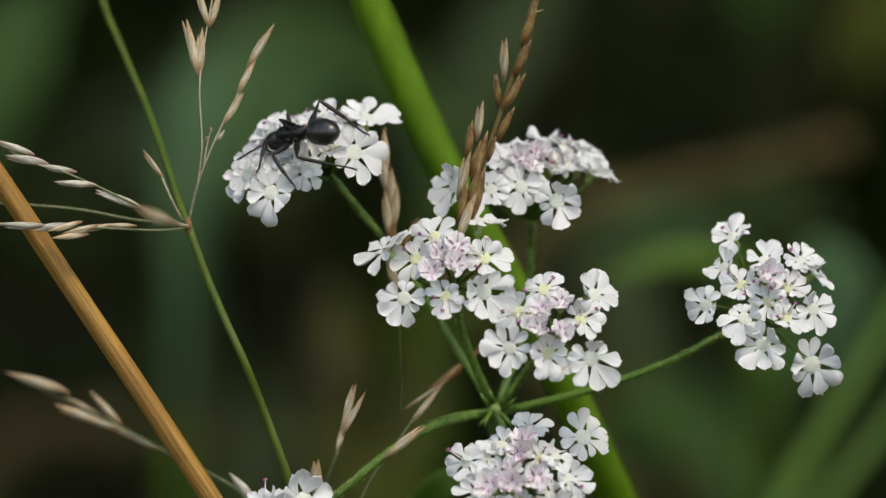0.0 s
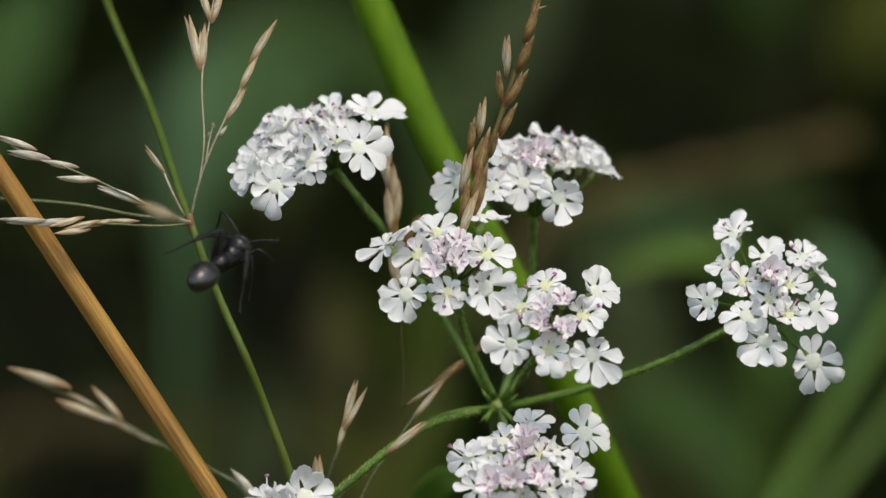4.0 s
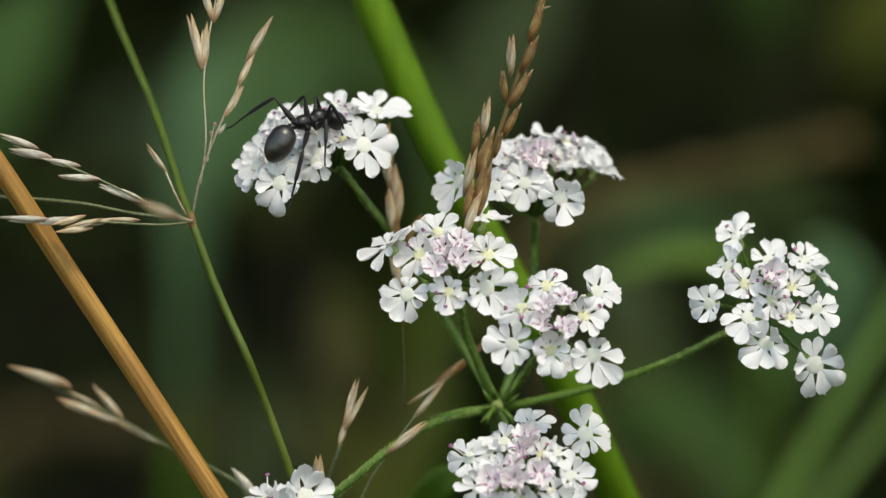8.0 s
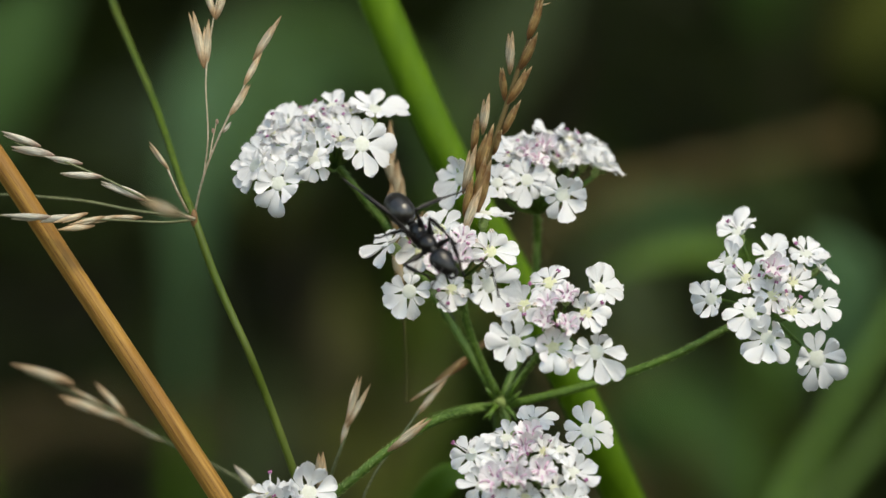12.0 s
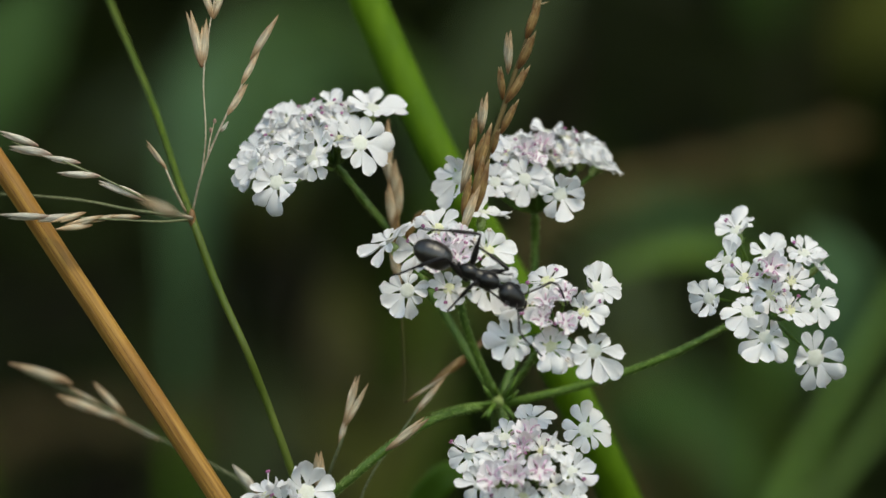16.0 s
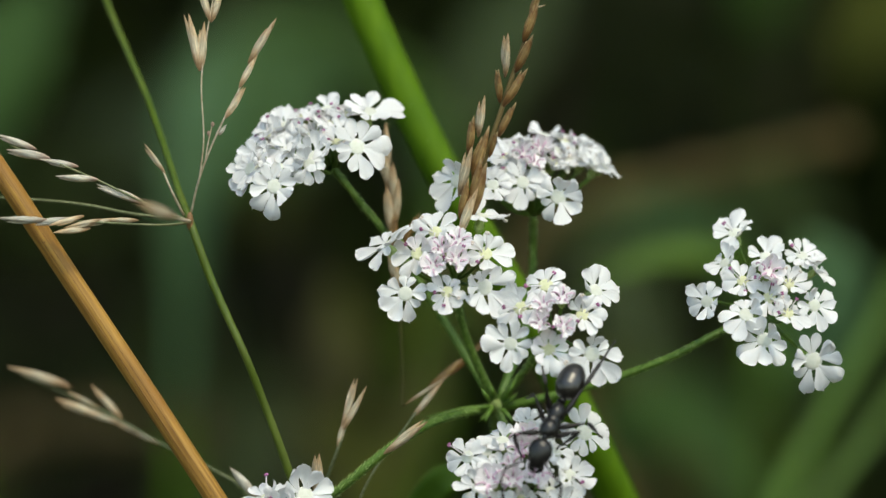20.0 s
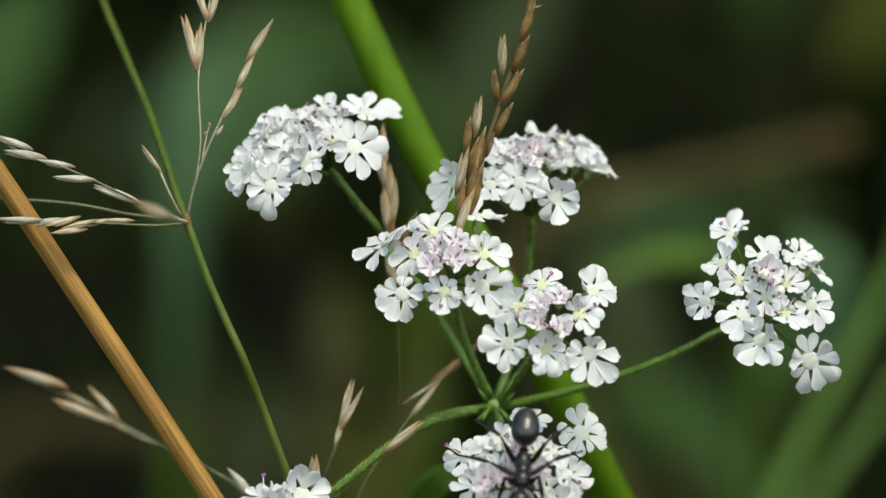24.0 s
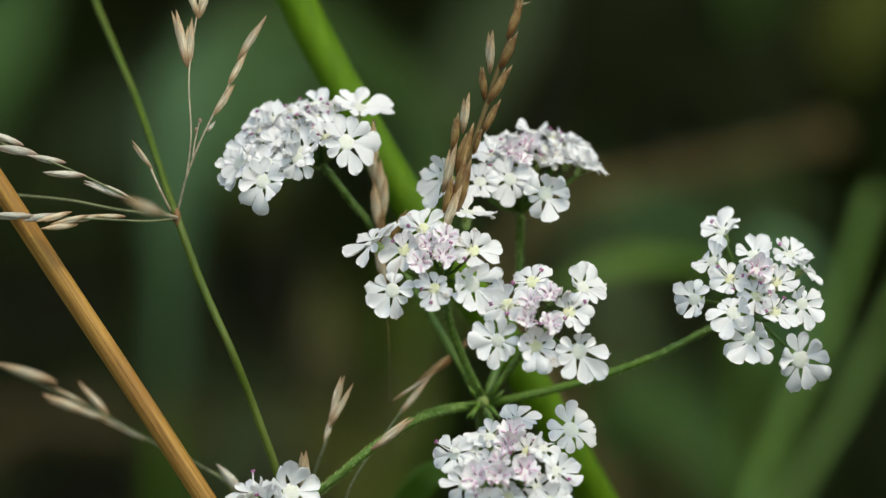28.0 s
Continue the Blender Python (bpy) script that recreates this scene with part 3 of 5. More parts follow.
for _ in range(90):
    way = Vector((rnd.gauss(0, 1), rnd.gauss(-0.4, 1), rnd.gauss(0, 1))).normalized()
    foot = NODE - PLANT_BASE + way * 0.42 * MM
    side = way.orthogonal().normalized() * 0.03 * MM
    bm.faces.new([bm.verts.new(q) for q in (foot - side, foot + side, foot + way * rnd.uniform(0.2, 0.45) * MM)]).material_index = 1
part("node", bm, (OVARY, HAIR), plant, "bristly green knot where the rays meet")
for pts in ([(866, 722, 5), (815, 727, 4.5), (752, 741, 4.5)], [(872, 724, 5), (862, 740, 4), (860, 752, 4)], [(892, 712, 5), (905, 690, 4), (918, 664, 4)], [(890, 728, 4.5), (903, 742, 4), (908, 752, 4)], [(868, 712, 5), (858, 700, 4.5), (852, 690, 4.5)], [(874, 706, 5), (872, 694, 4.5), (868, 684, 4.5)], [(892, 718, 5), (906, 708, 4.5), (916, 698, 4.5)], [(868, 730, 5), (856, 742, 4.5), (848, 750, 4.5)]):
    bm = bmesh.new()
    tube(bm, spline([place(*p) - PLANT_BASE for p in pts], 9), [0.16 * MM, 0.13 * MM, 0.03 * MM], 6)
    part("bract", bm, RAY, plant, "narrow pointed green bract")


# ---------------------------------------------------------------- ground and undergrowth
def bank(y):
    """Height of the hedge bank that rises behind the flowers and falls to the field beyond it."""
    up = max(0.0, min(1.0, (y - 1.35) / 1.3))
    down = max(0.0, min(1.0, (y - 4.0) / 6.0))
    return 1.5 * (up * up * (3 - 2 * up) - down * down * (3 - 2 * down))


def ground():
    n = 120
    xs = [math.copysign(abs(i / (n / 2) - 1) ** 3.4, i - n / 2) * 400 for i in range(n + 1)]
    verts = [(x, y, bank(y) + (0.012 * noise.noise(Vector((x * 2, y * 2, 0))) if abs(x) < 20 and abs(y) < 20 else 0.0)) for y in xs for x in xs]
    w = n + 1
    faces = [(j * w + i, j * w + i + 1, (j + 1) * w + i + 1, (j + 1) * w + i) for j in range(n) for i in range(n)]
    me = bpy.data.meshes.new("ground")
    me.from_pydata(verts, [], faces)
    me.materials.append(SOIL)
    tagged(new("ground", me), "dark bare soil with leaf litter under the plants", "ground", kind="structure")


ground()


def scatter_blades(name, label, mat, count, area, high, wide, seed, lean=0.35):
    """Many bent grass blades in one mesh. Area: x from, to, y from, to."""
    rnd = random.Random(seed)
    verts, faces = [], []
    for _ in range(count):
        x, y = rnd.uniform(area[0], area[1]), rnd.uniform(area[2], area[3])
        h, w = rnd.uniform(*high), rnd.uniform(*wide)
        a, b = rnd.random() * 6.283, rnd.uniform(0.05, lean)
        turn = rnd.random() * 6.283
        k = len(verts)
        for i in range(6):
            s = i / 5
            ww = w * (1 - s ** 2.5) * 0.5 + 0.0002
            cx, cy = x + math.cos(a) * b * h * s * s, y + math.sin(a) * b * h * s * s
            cz = h * (s - 0.35 * b * s * s) - 0.01
            ox, oy = math.cos(turn) * ww, math.sin(turn) * ww
            verts += [(cx - ox, cy - oy, cz), (cx - oy * 0.25, cy + ox * 0.25, cz), (cx + ox, cy + oy, cz)]
        for i in range(5):
            q = k + i * 3
            faces += [(q, q + 1, q + 4, q + 3), (q + 1, q + 2, q + 5, q + 4)]
    me = bpy.data.meshes.new(name)
    me.from_pydata(verts, [], faces)
    me.materials.append(mat)
    return tagged(new(name, me), label, "grass", kind="stuff")


scatter_blades("grass_sward", "thick green grass growing in the shade", BLADE, 5200, (-1.6, 1.6, 0.42, 1.6), (0.25, 0.75), (0.004, 0.009), 21)
scatter_blades("dry_grass_litter", "brown withered grass blades among the green", DEAD, 500, (-1.0, 1.0, 0.45, 1.4), (0.3, 0.7), (0.003, 0.006), 22, 0.8)
scatter_blades("meadow_grass", "green meadow grass along the path", BLADE, 2500, (-2.5, 2.5, -2.5, -0.7), (0.08, 0.25), (0.003, 0.007), 23)


def hedge():
    """A leafy hedge bank behind the flowers, with an unseen overhang towards the path added for shade."""
    rnd = random.Random(31)
    root = thing("hedge", (0, 1.6, 0), "dense dark green hedge behind the flowers, with an unseen overhang added for shade", "hedge")
    for i in range(9):
        x = -2.4 + i * 0.6
        pts = [Vector((x, 0.1, -0.02)), Vector((x + rnd.uniform(-.1, .1), 0.05, 0.7)), Vector((x + rnd.uniform(-.2, .2), -0.2, 1.45)), Vector((x + rnd.uniform(-.3, .3), -0.75, 1.35)), Vector((x, -1.3, 1.0))]
        b = bmesh.new()
        tube(b, spline(pts, 12), [0.03, 0.022, 0.012, 0.004], 7)
        part("branch", b, BARK, root, "crooked grey-brown hedge branch")
    verts, faces = [], []
    for i in range(30000):
        s = i % 10
        if s < 2:
            p = Vector((rnd.uniform(-0.5, 0.5), rnd.gauss(-0.4, 0.12), rnd.uniform(0.2, 1.1)))
        elif s < 5:
            p = Vector((rnd.uniform(-2.6, 2.6), rnd.gauss(-0.3, 0.12), rnd.uniform(0.0, 1.6)))
        else:
            # added drooping edge out of view, thick enough to keep the sun off the grass below
            q = rnd.random()
            p = Vector((rnd.uniform(-1.6, 2.0), -1.57 + q * 1.4, 0.84 + 0.75 * q + abs(rnd.gauss(0, 0.07))))
        l, w = rnd.uniform(0.035, 0.075), rnd.uniform(0.018, 0.04)
        m = Euler((rnd.gauss(0, .6), rnd.gauss(0, .6), rnd.random() * 6.28)).to_matrix()
        k = len(verts)
        for c in ((0, 0, 0), (l * .35, w * .5, .004), (l * .75, w * .38, 0), (l, 0, -.006), (l * .75, -w * .38, 0), (l * .35, -w * .5, .004), (l * .5, 0, -.004)):
            verts.append(tuple(p + m @ Vector(c)))
        faces += [(k, k + 6, k + 1), (k + 1, k + 6, k + 2), (k + 2, k + 6, k + 3), (k + 3, k + 6, k + 4), (k + 4, k + 6, k + 5), (k + 5, k + 6, k)]
    me = bpy.data.meshes.new("leaves")
    me.from_pydata(verts, [], faces)
    me.materials.append(HEDGE_LEAF)
    tagged(hang("leaves", me, root, "small dark green leaves"), kind="stuff")


hedge()


def blade_mesh(points, wide, mat_cup=0.15, n=14, thick=0.0002):
    """A leaf blade along points, width from a list, gently folded along its midrib."""
    pts = spline(points, n)
    bm = bmesh.new()
    rows = []
    side = None
    for i, p in enumerate(pts):
        way = (pts[min(i + 1, n - 1)] - pts[max(i - 1, 0)]).normalized()
        face = Vector((0, -1, 0.25))
        side = way.cross(face).normalized()
        up = side.cross(way).normalized()
        s = i / (n - 1) * (len(wide) - 1)
        k = min(int(s), len(wide) - 2)
        w = (wide[k] + (wide[k + 1] - wide[k]) * (s - k)) / 2
        ring = []
        for t in (-1, -0.5, 0, 0.5, 1):
            ring.append(bm.verts.new(p + side * w * t + up * (abs(t) * mat_cup * w)))
        for t in (1, 0.5, 0, -0.5, -1):
            ring.append(bm.verts.new(p + side * w * t + up * (abs(t) * mat_cup * w - thick * (1.5 - abs(t)))))
        rows.append(ring)
    for a, b in zip(rows, rows[1:]):
        for j in range(10):
            bm.faces.new((a[j], a[(j + 1) % 10], b[(j + 1) % 10], b[j]))
    bm.faces.new(rows[0][::-1])
    bm.faces.new(rows[-1])
    return bm


def leafy_weed(name, label, category, base_uv, d, stalk, leaves, mat, stalk_r, stalk_mat=None):
    """A weed behind the flowers: a stalk from the ground and blades. Leaves: points on the grid with depth, widths in millimetres."""
    base = place(base_uv, 0, d)
    base.z = 0
    root = thing(name, base, label, category)
    bm = bmesh.new()
    tube(bm, spline([Vector((0, 0, -0.003))] + [place(*p) - base for p in stalk], 20), [stalk_r * MM, stalk_r * MM * 0.9, stalk_r * MM * 0.7], 10)
    part("stalk", bm, stalk_mat or STEM, root)
    for pts, wide in leaves:
        part("leaf", blade_mesh([place(*p) - base for p in pts], [w * MM for w in wide]), mat, root)
    return root


WEED_LEFT = leafy_weed("broad_leaved_weed", "tall weed with long bluish green leaves in the shade", "weed", 330, 280,
                       [(330, 3000, 280), (318, 1100, 280), (320, 760, 280)],
                       [([(320, 760, 280), (325, 560, 278), (332, 360, 276), (355, 190, 280), (400, 60, 286)], [0.6, 1.8, 5.5, 8, 3])], LEAF_PALE, 1.2)
WEED_TOP = leafy_weed("nettle", "dark green leafy weed in the shade of the hedge", "weed", 60, 320,
                      [(60, 3000, 320), (-60, 900, 320), (-120, 400, 322)],
                      [([(-120, 400, 322), (-60, 220, 320), (10, 90, 318), (90, -30, 316)], [3, 10, 12, 3]),
                       ([(390, 330, 330), (450, 200, 330), (530, 110, 330), (640, 50, 330)], [4, 12, 14, 5])], LEAF_BG, 1.4)
WEED_MID = leafy_weed("cleavers", "light green weed behind the thick stem", "weed", 560, 250,
                      [(600, 3000, 250), (700, 1200, 250), (790, 700, 250)],
                      [([(790, 700, 250), (800, 380, 250), (740, 190, 250), (600, 90, 248), (500, 70, 248)], [1, 4, 5, 6, 2])], LEAF_LIGHT, 0.7)
WEED_HIGH = leafy_weed("shaded_weed", "dark green weed leaf high in the shade of the hedge", "weed", 700, 350,
                       [(700, 3000, 350), (690, 1200, 350), (740, 380, 350)],
                       [([(740, 380, 350), (830, 200, 350), (900, 60, 350), (990, -70, 350)], [1.5, 9, 11, 3])], HEDGE_LEAF, 1.0)
WEED_RIGHT = leafy_weed("dock", "tall olive green weed in the shade of the hedge", "weed", 1340, 330,
                        [(1340, 3000, 330), (1350, 1100, 330), (1345, 500, 330)],
                        [([(1345, 700, 330), (1420, 600, 330), (1520, 660, 330)], [3, 8, 2]),
                         ([(1345, 930, 330), (1260, 800, 328), (1170, 720, 326), (1080, 690, 324)], [2, 5, 5, 1]),
                         ([(1345, 560, 330), (1260, 430, 328), (1160, 380, 326), (1060, 400, 324)], [1.5, 5, 5, 2])], LEAF_BG, 1.2)


WEED_LOW = leafy_weed("withered_weed", "olive brown withered weed in the deep shade", "weed", 600, 300,
                      [(600, 3000, 300), (640, 1200, 300), (650, 900, 300)],
                      [([(650, 900, 300), (625, 740, 300), (604, 620, 300), (596, 500, 302)], [0.6, 2.5, 7, 1.5]),
                       ([(650, 1000, 300), (700, 820, 300), (750, 720, 300), (790, 640, 302)], [2, 5, 5, 1.5]),
                       ([(650, 1000, 300), (610, 860, 298), (560, 770, 298), (530, 700, 298)], [1.5, 4, 4, 1])], OLIVE, 0.6)


def dead_stalk(name, label, pts, r, mat=DEAD):
    p = [place(*q) for q in pts]
    base = Vector((p[0].x, p[0].y, 0))
    root = thing(name, base, label, "dead stalk")
    bm = bmesh.new()
    tube(bm, spline([Vector((0, 0, -0.003))] + [q - base for q in p], 24), [r * MM * 0.5, r * MM * 0.5, r * MM * 0.7, r * MM * 0.6], 9, 0, 4, 0.1)
    part("stalk", bm, mat, root)
    for k in range(1, len(p)):
        bm = bmesh.new()
        ball(bm, p[k] - base, (r * 1.3 * MM, r * 1.3 * MM, r * 1.1 * MM), None, 10, 7)
        part("joint", bm, mat, root, "swollen joint of the stalk")
    return root


dead_stalk("dead_stalk", "brown withered stalk leaning across the shade", [(1200, 1100, 240), (1080, 860, 240), (1000, 680, 240), (910, 480, 238), (965, 392, 236), (1080, 345, 234), (1230, 310, 232), (1480, 250, 228)], 1.5, DEAD_PALE)
dead_stalk("dead_stalk", "brown withered stalk leaning across the shade", [(-120, 1000, 360), (-60, 840, 360), (40, 770, 358), (180, 752, 355), (330, 770, 352)], 2.6)

# dark leaves added at the lower left, where there is only deep shade
SHADE_LEAVES = leafy_weed("shade_leaves", "near-black leaves added to stand in for deep shade at the left", "weed", 60, 390,
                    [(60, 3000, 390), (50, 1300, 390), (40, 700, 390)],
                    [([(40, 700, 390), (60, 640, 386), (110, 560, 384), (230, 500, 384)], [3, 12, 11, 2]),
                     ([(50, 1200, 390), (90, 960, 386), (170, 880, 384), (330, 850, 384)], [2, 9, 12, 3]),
                     ([(48, 1000, 390), (20, 700, 388), (-10, 560, 386), (0, 440, 386)], [2, 8, 10, 2])], LEAF_SHADE, 1.2, BARK)
TUFT = leafy_weed("withered_grass_tuft", "short tuft of yellowing olive grass in the shade", "grass", 1180, 400,
                  [(1180, 3000, 400), (1175, 1500, 400), (1170, 1000, 400)],
                  [([(1170, 1000, 400), (1200, 880, 392), (1230, 810, 390), (1260, 760, 390)], [1, 6, 8, 3])], OLIVE, 1.0)


def thicket():
    """Bramble canes behind the weeds, with toothless oval leaves at all angles."""
    rnd = random.Random(57)
    for k, (u, d) in enumerate(((560, 450), (1010, 430), (1400, 470))):
        base = place(u, 0, d)
        base.z = 0
        root = thing("bramble", base, "shaded bramble cane with scattered oval leaves", "weed", "brambles behind the flowers")
        way = [place(u + 40 * math.sin(k + j), 3000 - 640 * j, d) - base for j in range(6)]
        bm = bmesh.new()
        line = spline([Vector((0, 0, -0.003))] + way, 30)
        tube(bm, line, [1.6 * MM, 1.2 * MM, 0.6 * MM], 8)
        part("cane", bm, BARK, root)
        for j in range(9 if k < 2 else 5):
            at = line[-1].lerp(line[-9], rnd.random())
            turn = Vector((rnd.gauss(0, 1), rnd.gauss(-0.2, 0.5), rnd.gauss(0.1, 0.7))).normalized()
            long = rnd.uniform(14, 30) * MM
            foot = at + turn * rnd.uniform(3, 26) * MM
            mid = foot + turn * long * 0.5 + Vector((0, 0, 0.1 * long))
            part("leaf", blade_mesh([foot, mid, foot + turn * long + Vector((0, 0, -0.15 * long))], [0.6 * MM, long * 0.42, long * 0.36, 0.4 * MM], 0.2, 8), rnd.choice((HEDGE_LEAF, HEDGE_LEAF, LEAF_BG, OLIVE)), root)


thicket()

# stem and leaves of the tall neighbour that the wind bends
LEAN_FOOT = place(1175, 1060, 26)
tall_base = place(1300, 0, 40)
tall_base.z = 0
tall = thing("hogweed", tall_base, "thick smooth bright green stem of a tall weed", "wildflower")
bm = bmesh.new()
tube(bm, spline([Vector((0, 0, -0.004)), place(1260, 4000, 38) - tall_base, place(1200, 1400, 29) - tall_base, LEAN_FOOT - tall_base], 20), [2.0 * MM, 1.7 * MM, 1.3 * MM, 1.22 * MM], 16, 0, 8, 0.03)
part("lower_stem", bm, STEM, tall)
LEAN_LOCAL = LEAN_FOOT - tall_base
bm = bmesh.new()
pts = spline([place(*q) - LEAN_FOOT for q in ((1175, 1060, 26), (1085, 860, 18), (1002, 680, 15), (893, 480, 14), (784, 285, 14), (721, 150, 14), (656, 0, 14), (596, -170, 14), (546, -420, 16))], 46)
tube(bm, pts, [1.2 * MM, 1.15 * MM, 1.1 * MM, 1.12 * MM, 1.15 * MM, 1.0 * MM], 20, 0, 9, 0.025)
hairs(bm, pts, 1.1 * MM, 700, 0.22 * MM, 14)
UPPER_STEM = part("upper_stem", bm, (STEM, HAIR), tall, "bright green stem bending in the wind", Matrix.Translation(LEAN_LOCAL))

BUSH_FOOT = place(1330, 1060, 135)
bush_base = place(1330, 0, 140)
bush_base.z = 0
bush = thing("burdock", bush_base, "green weed with blurred stems and broad leaves", "weed")
bm = bmesh.new()
tube(bm, spline([Vector((0, 0, -0.004)), place(1330, 3500, 138) - bush_base, BUSH_FOOT - bush_base], 14), [2.0 * MM, 1.5 * MM, 1.1 * MM], 12)
part("lower_stem", bm, STEM, bush)
bm = bmesh.new()
tube(bm, spline([place(*q) - BUSH_FOOT for q in ((1330, 1060, 135), (1385, 890, 135), (1480, 720, 135), (1575, 560, 135), (1660, 380, 135))], 20), [0.9 * MM, 0.8 * MM, 0.6 * MM], 12)
bush_stem = part("side_stem", bm, RAY, bush, m=Matrix.Translation(BUSH_FOOT - bush_base))
bm = bmesh.new()
tube(bm, spline([place(*q) - BUSH_FOOT for q in ((1330, 1060, 135), (1445, 900, 138), (1568, 745, 140), (1690, 560, 142))], 18), [0.8 * MM, 0.7 * MM, 0.5 * MM], 12)
part("twig", bm, RAY, bush_stem)
part("leaf", blade_mesh([place(*q) - BUSH_FOOT for q in ((1480, 680, 175), (1478, 580, 172), (1470, 490, 170), (1440, 420, 168))], [x * MM for x in (1, 6, 7, 1.5)]), LEAF_PALE, bush_stem)
part("leaf", blade_mesh([place(*q) - BUSH_FOOT for q in ((1400, 500, 140), (1310, 462, 128), (1220, 448, 126), (1130, 466, 124), (1050, 502, 124))], [x * MM for x in (0.3, 1.4, 1.9, 1.6, 0.4)]), LEAF_LIGHT, bush_stem)

# small leaf low under the flower heads
low_leaf_base = place(800, 0, 22)
low_leaf_base.z = 0
low = thing("seedling", low_leaf_base, "young green shoot with a narrow leaf below the flowers", "weed")
bm = bmesh.new()
tube(bm, spline([Vector((0, 0, -0.003)), place(760, 1800, 22) - low_leaf_base, place(720, 960, 22) - low_leaf_base], 12), [0.8 * MM, 0.5 * MM], 8)
part("stalk", bm, STEM, low)
part("leaf", blade_mesh([place(*q) - low_leaf_base for q in ((712, 985, 22), (745, 905, 20), (790, 852, 18), (845, 842, 18))], [x * MM for x in (0.6, 2.2, 2.0, 0.3)]), LEAF_YOUNG, low)


# ---------------------------------------------------------------- grasses
def glume_mesh(name, mat, bend, plump):
    """A pointed boat-shaped husk along x, one unit long."""
    bm = bmesh.new()
    pts = [Vector((s, 0, bend * s * (1 - s))) for s in (0, 0.06, 0.16, 0.3, 0.45, 0.6, 0.75, 0.88, 0.96, 1.0)]
    tube(bm, pts, [0.02, 0.05 * plump, 0.085 * plump, 0.105 * plump, 0.11 * plump, 0.095 * plump, 0.07 * plump, 0.04, 0.02, 0.006], 15, 0, 5, 0.07)
    for v in bm.verts:
        v.co.z = v.co.z * 0.7 + (0.02 if abs(v.co.y) < 0.01 else 0) * math.sin(math.pi * min(1, max(0, v.co.x)))
    return mesh_of(name, bm, mat)


GLUMES = {k: [glume_mesh("glume", m, b, p) for b, p in ((0.10, 1.0), (0.22, 0.85), (-0.05, 1.15))] for k, m in (("tan", HUSK), ("brown", HUSK_BROWN), ("pale", HUSK_PALE))}
husk_rnd = random.Random(77)


def spikelet(parent, origin, tip, base, mat, count=2, plump=1.0, label=""):
    """A grass spikelet from base to tip (grid places) with count husks."""
    a, b = place(*base), place(*tip)
    long = (b - a).length
    # x of the husk runs along its length
    way = (b - a).normalized()
    z = Vector((husk_rnd.uniform(-.5, .5), -1, husk_rnd.uniform(-.3, .3)))
    z = (z - way * z.dot(way)).normalized()
    y = z.cross(way)
    m = Matrix((way, y, z)).transposed().to_4x4()
    m.translation = a - origin
    ob = hang("spikelet", husk_rnd.choice(GLUMES[mat]), parent, label, m)
    ob.scale = (long, long * plump, long * plump)
    for i in range(count - 1):
        s = (-1) ** i
        g = hang("glume", husk_rnd.choice(GLUMES[mat]), ob, m=pose(0.02 + husk_rnd.uniform(0.0, 0.22), s * 0.03, -0.02 - 0.02 * i, husk_rnd.uniform(-60, 60), husk_rnd.uniform(-4, 4), s * husk_rnd.uniform(3, 7)))
        k = husk_rnd.uniform(0.62, 0.82)
        g.scale = (k, k, k)
    return ob


def strand(parent, origin, points, radii, mat, name="branch", label="", sides=6):
    bm = bmesh.new()
    tube(bm, spline([place(*p) - origin for p in points], max(8, 4 * len(points))), [r * MM for r in radii], sides)
    return part(name, bm, mat, parent, label)


def grounded(bm, points, origin, radii, sides=8, ridges=0, ridge=0.0, n=30):
    p = [place(*q) - origin for q in points]
    foot = Vector((p[-1].x * 0.2, p[-1].y * 0.2, -0.003))
    tube(bm, spline(p + [p[-1].lerp(foot, 0.5), foot], n), [r * MM for r in radii], sides, 0, ridges, ridge)
    return bm


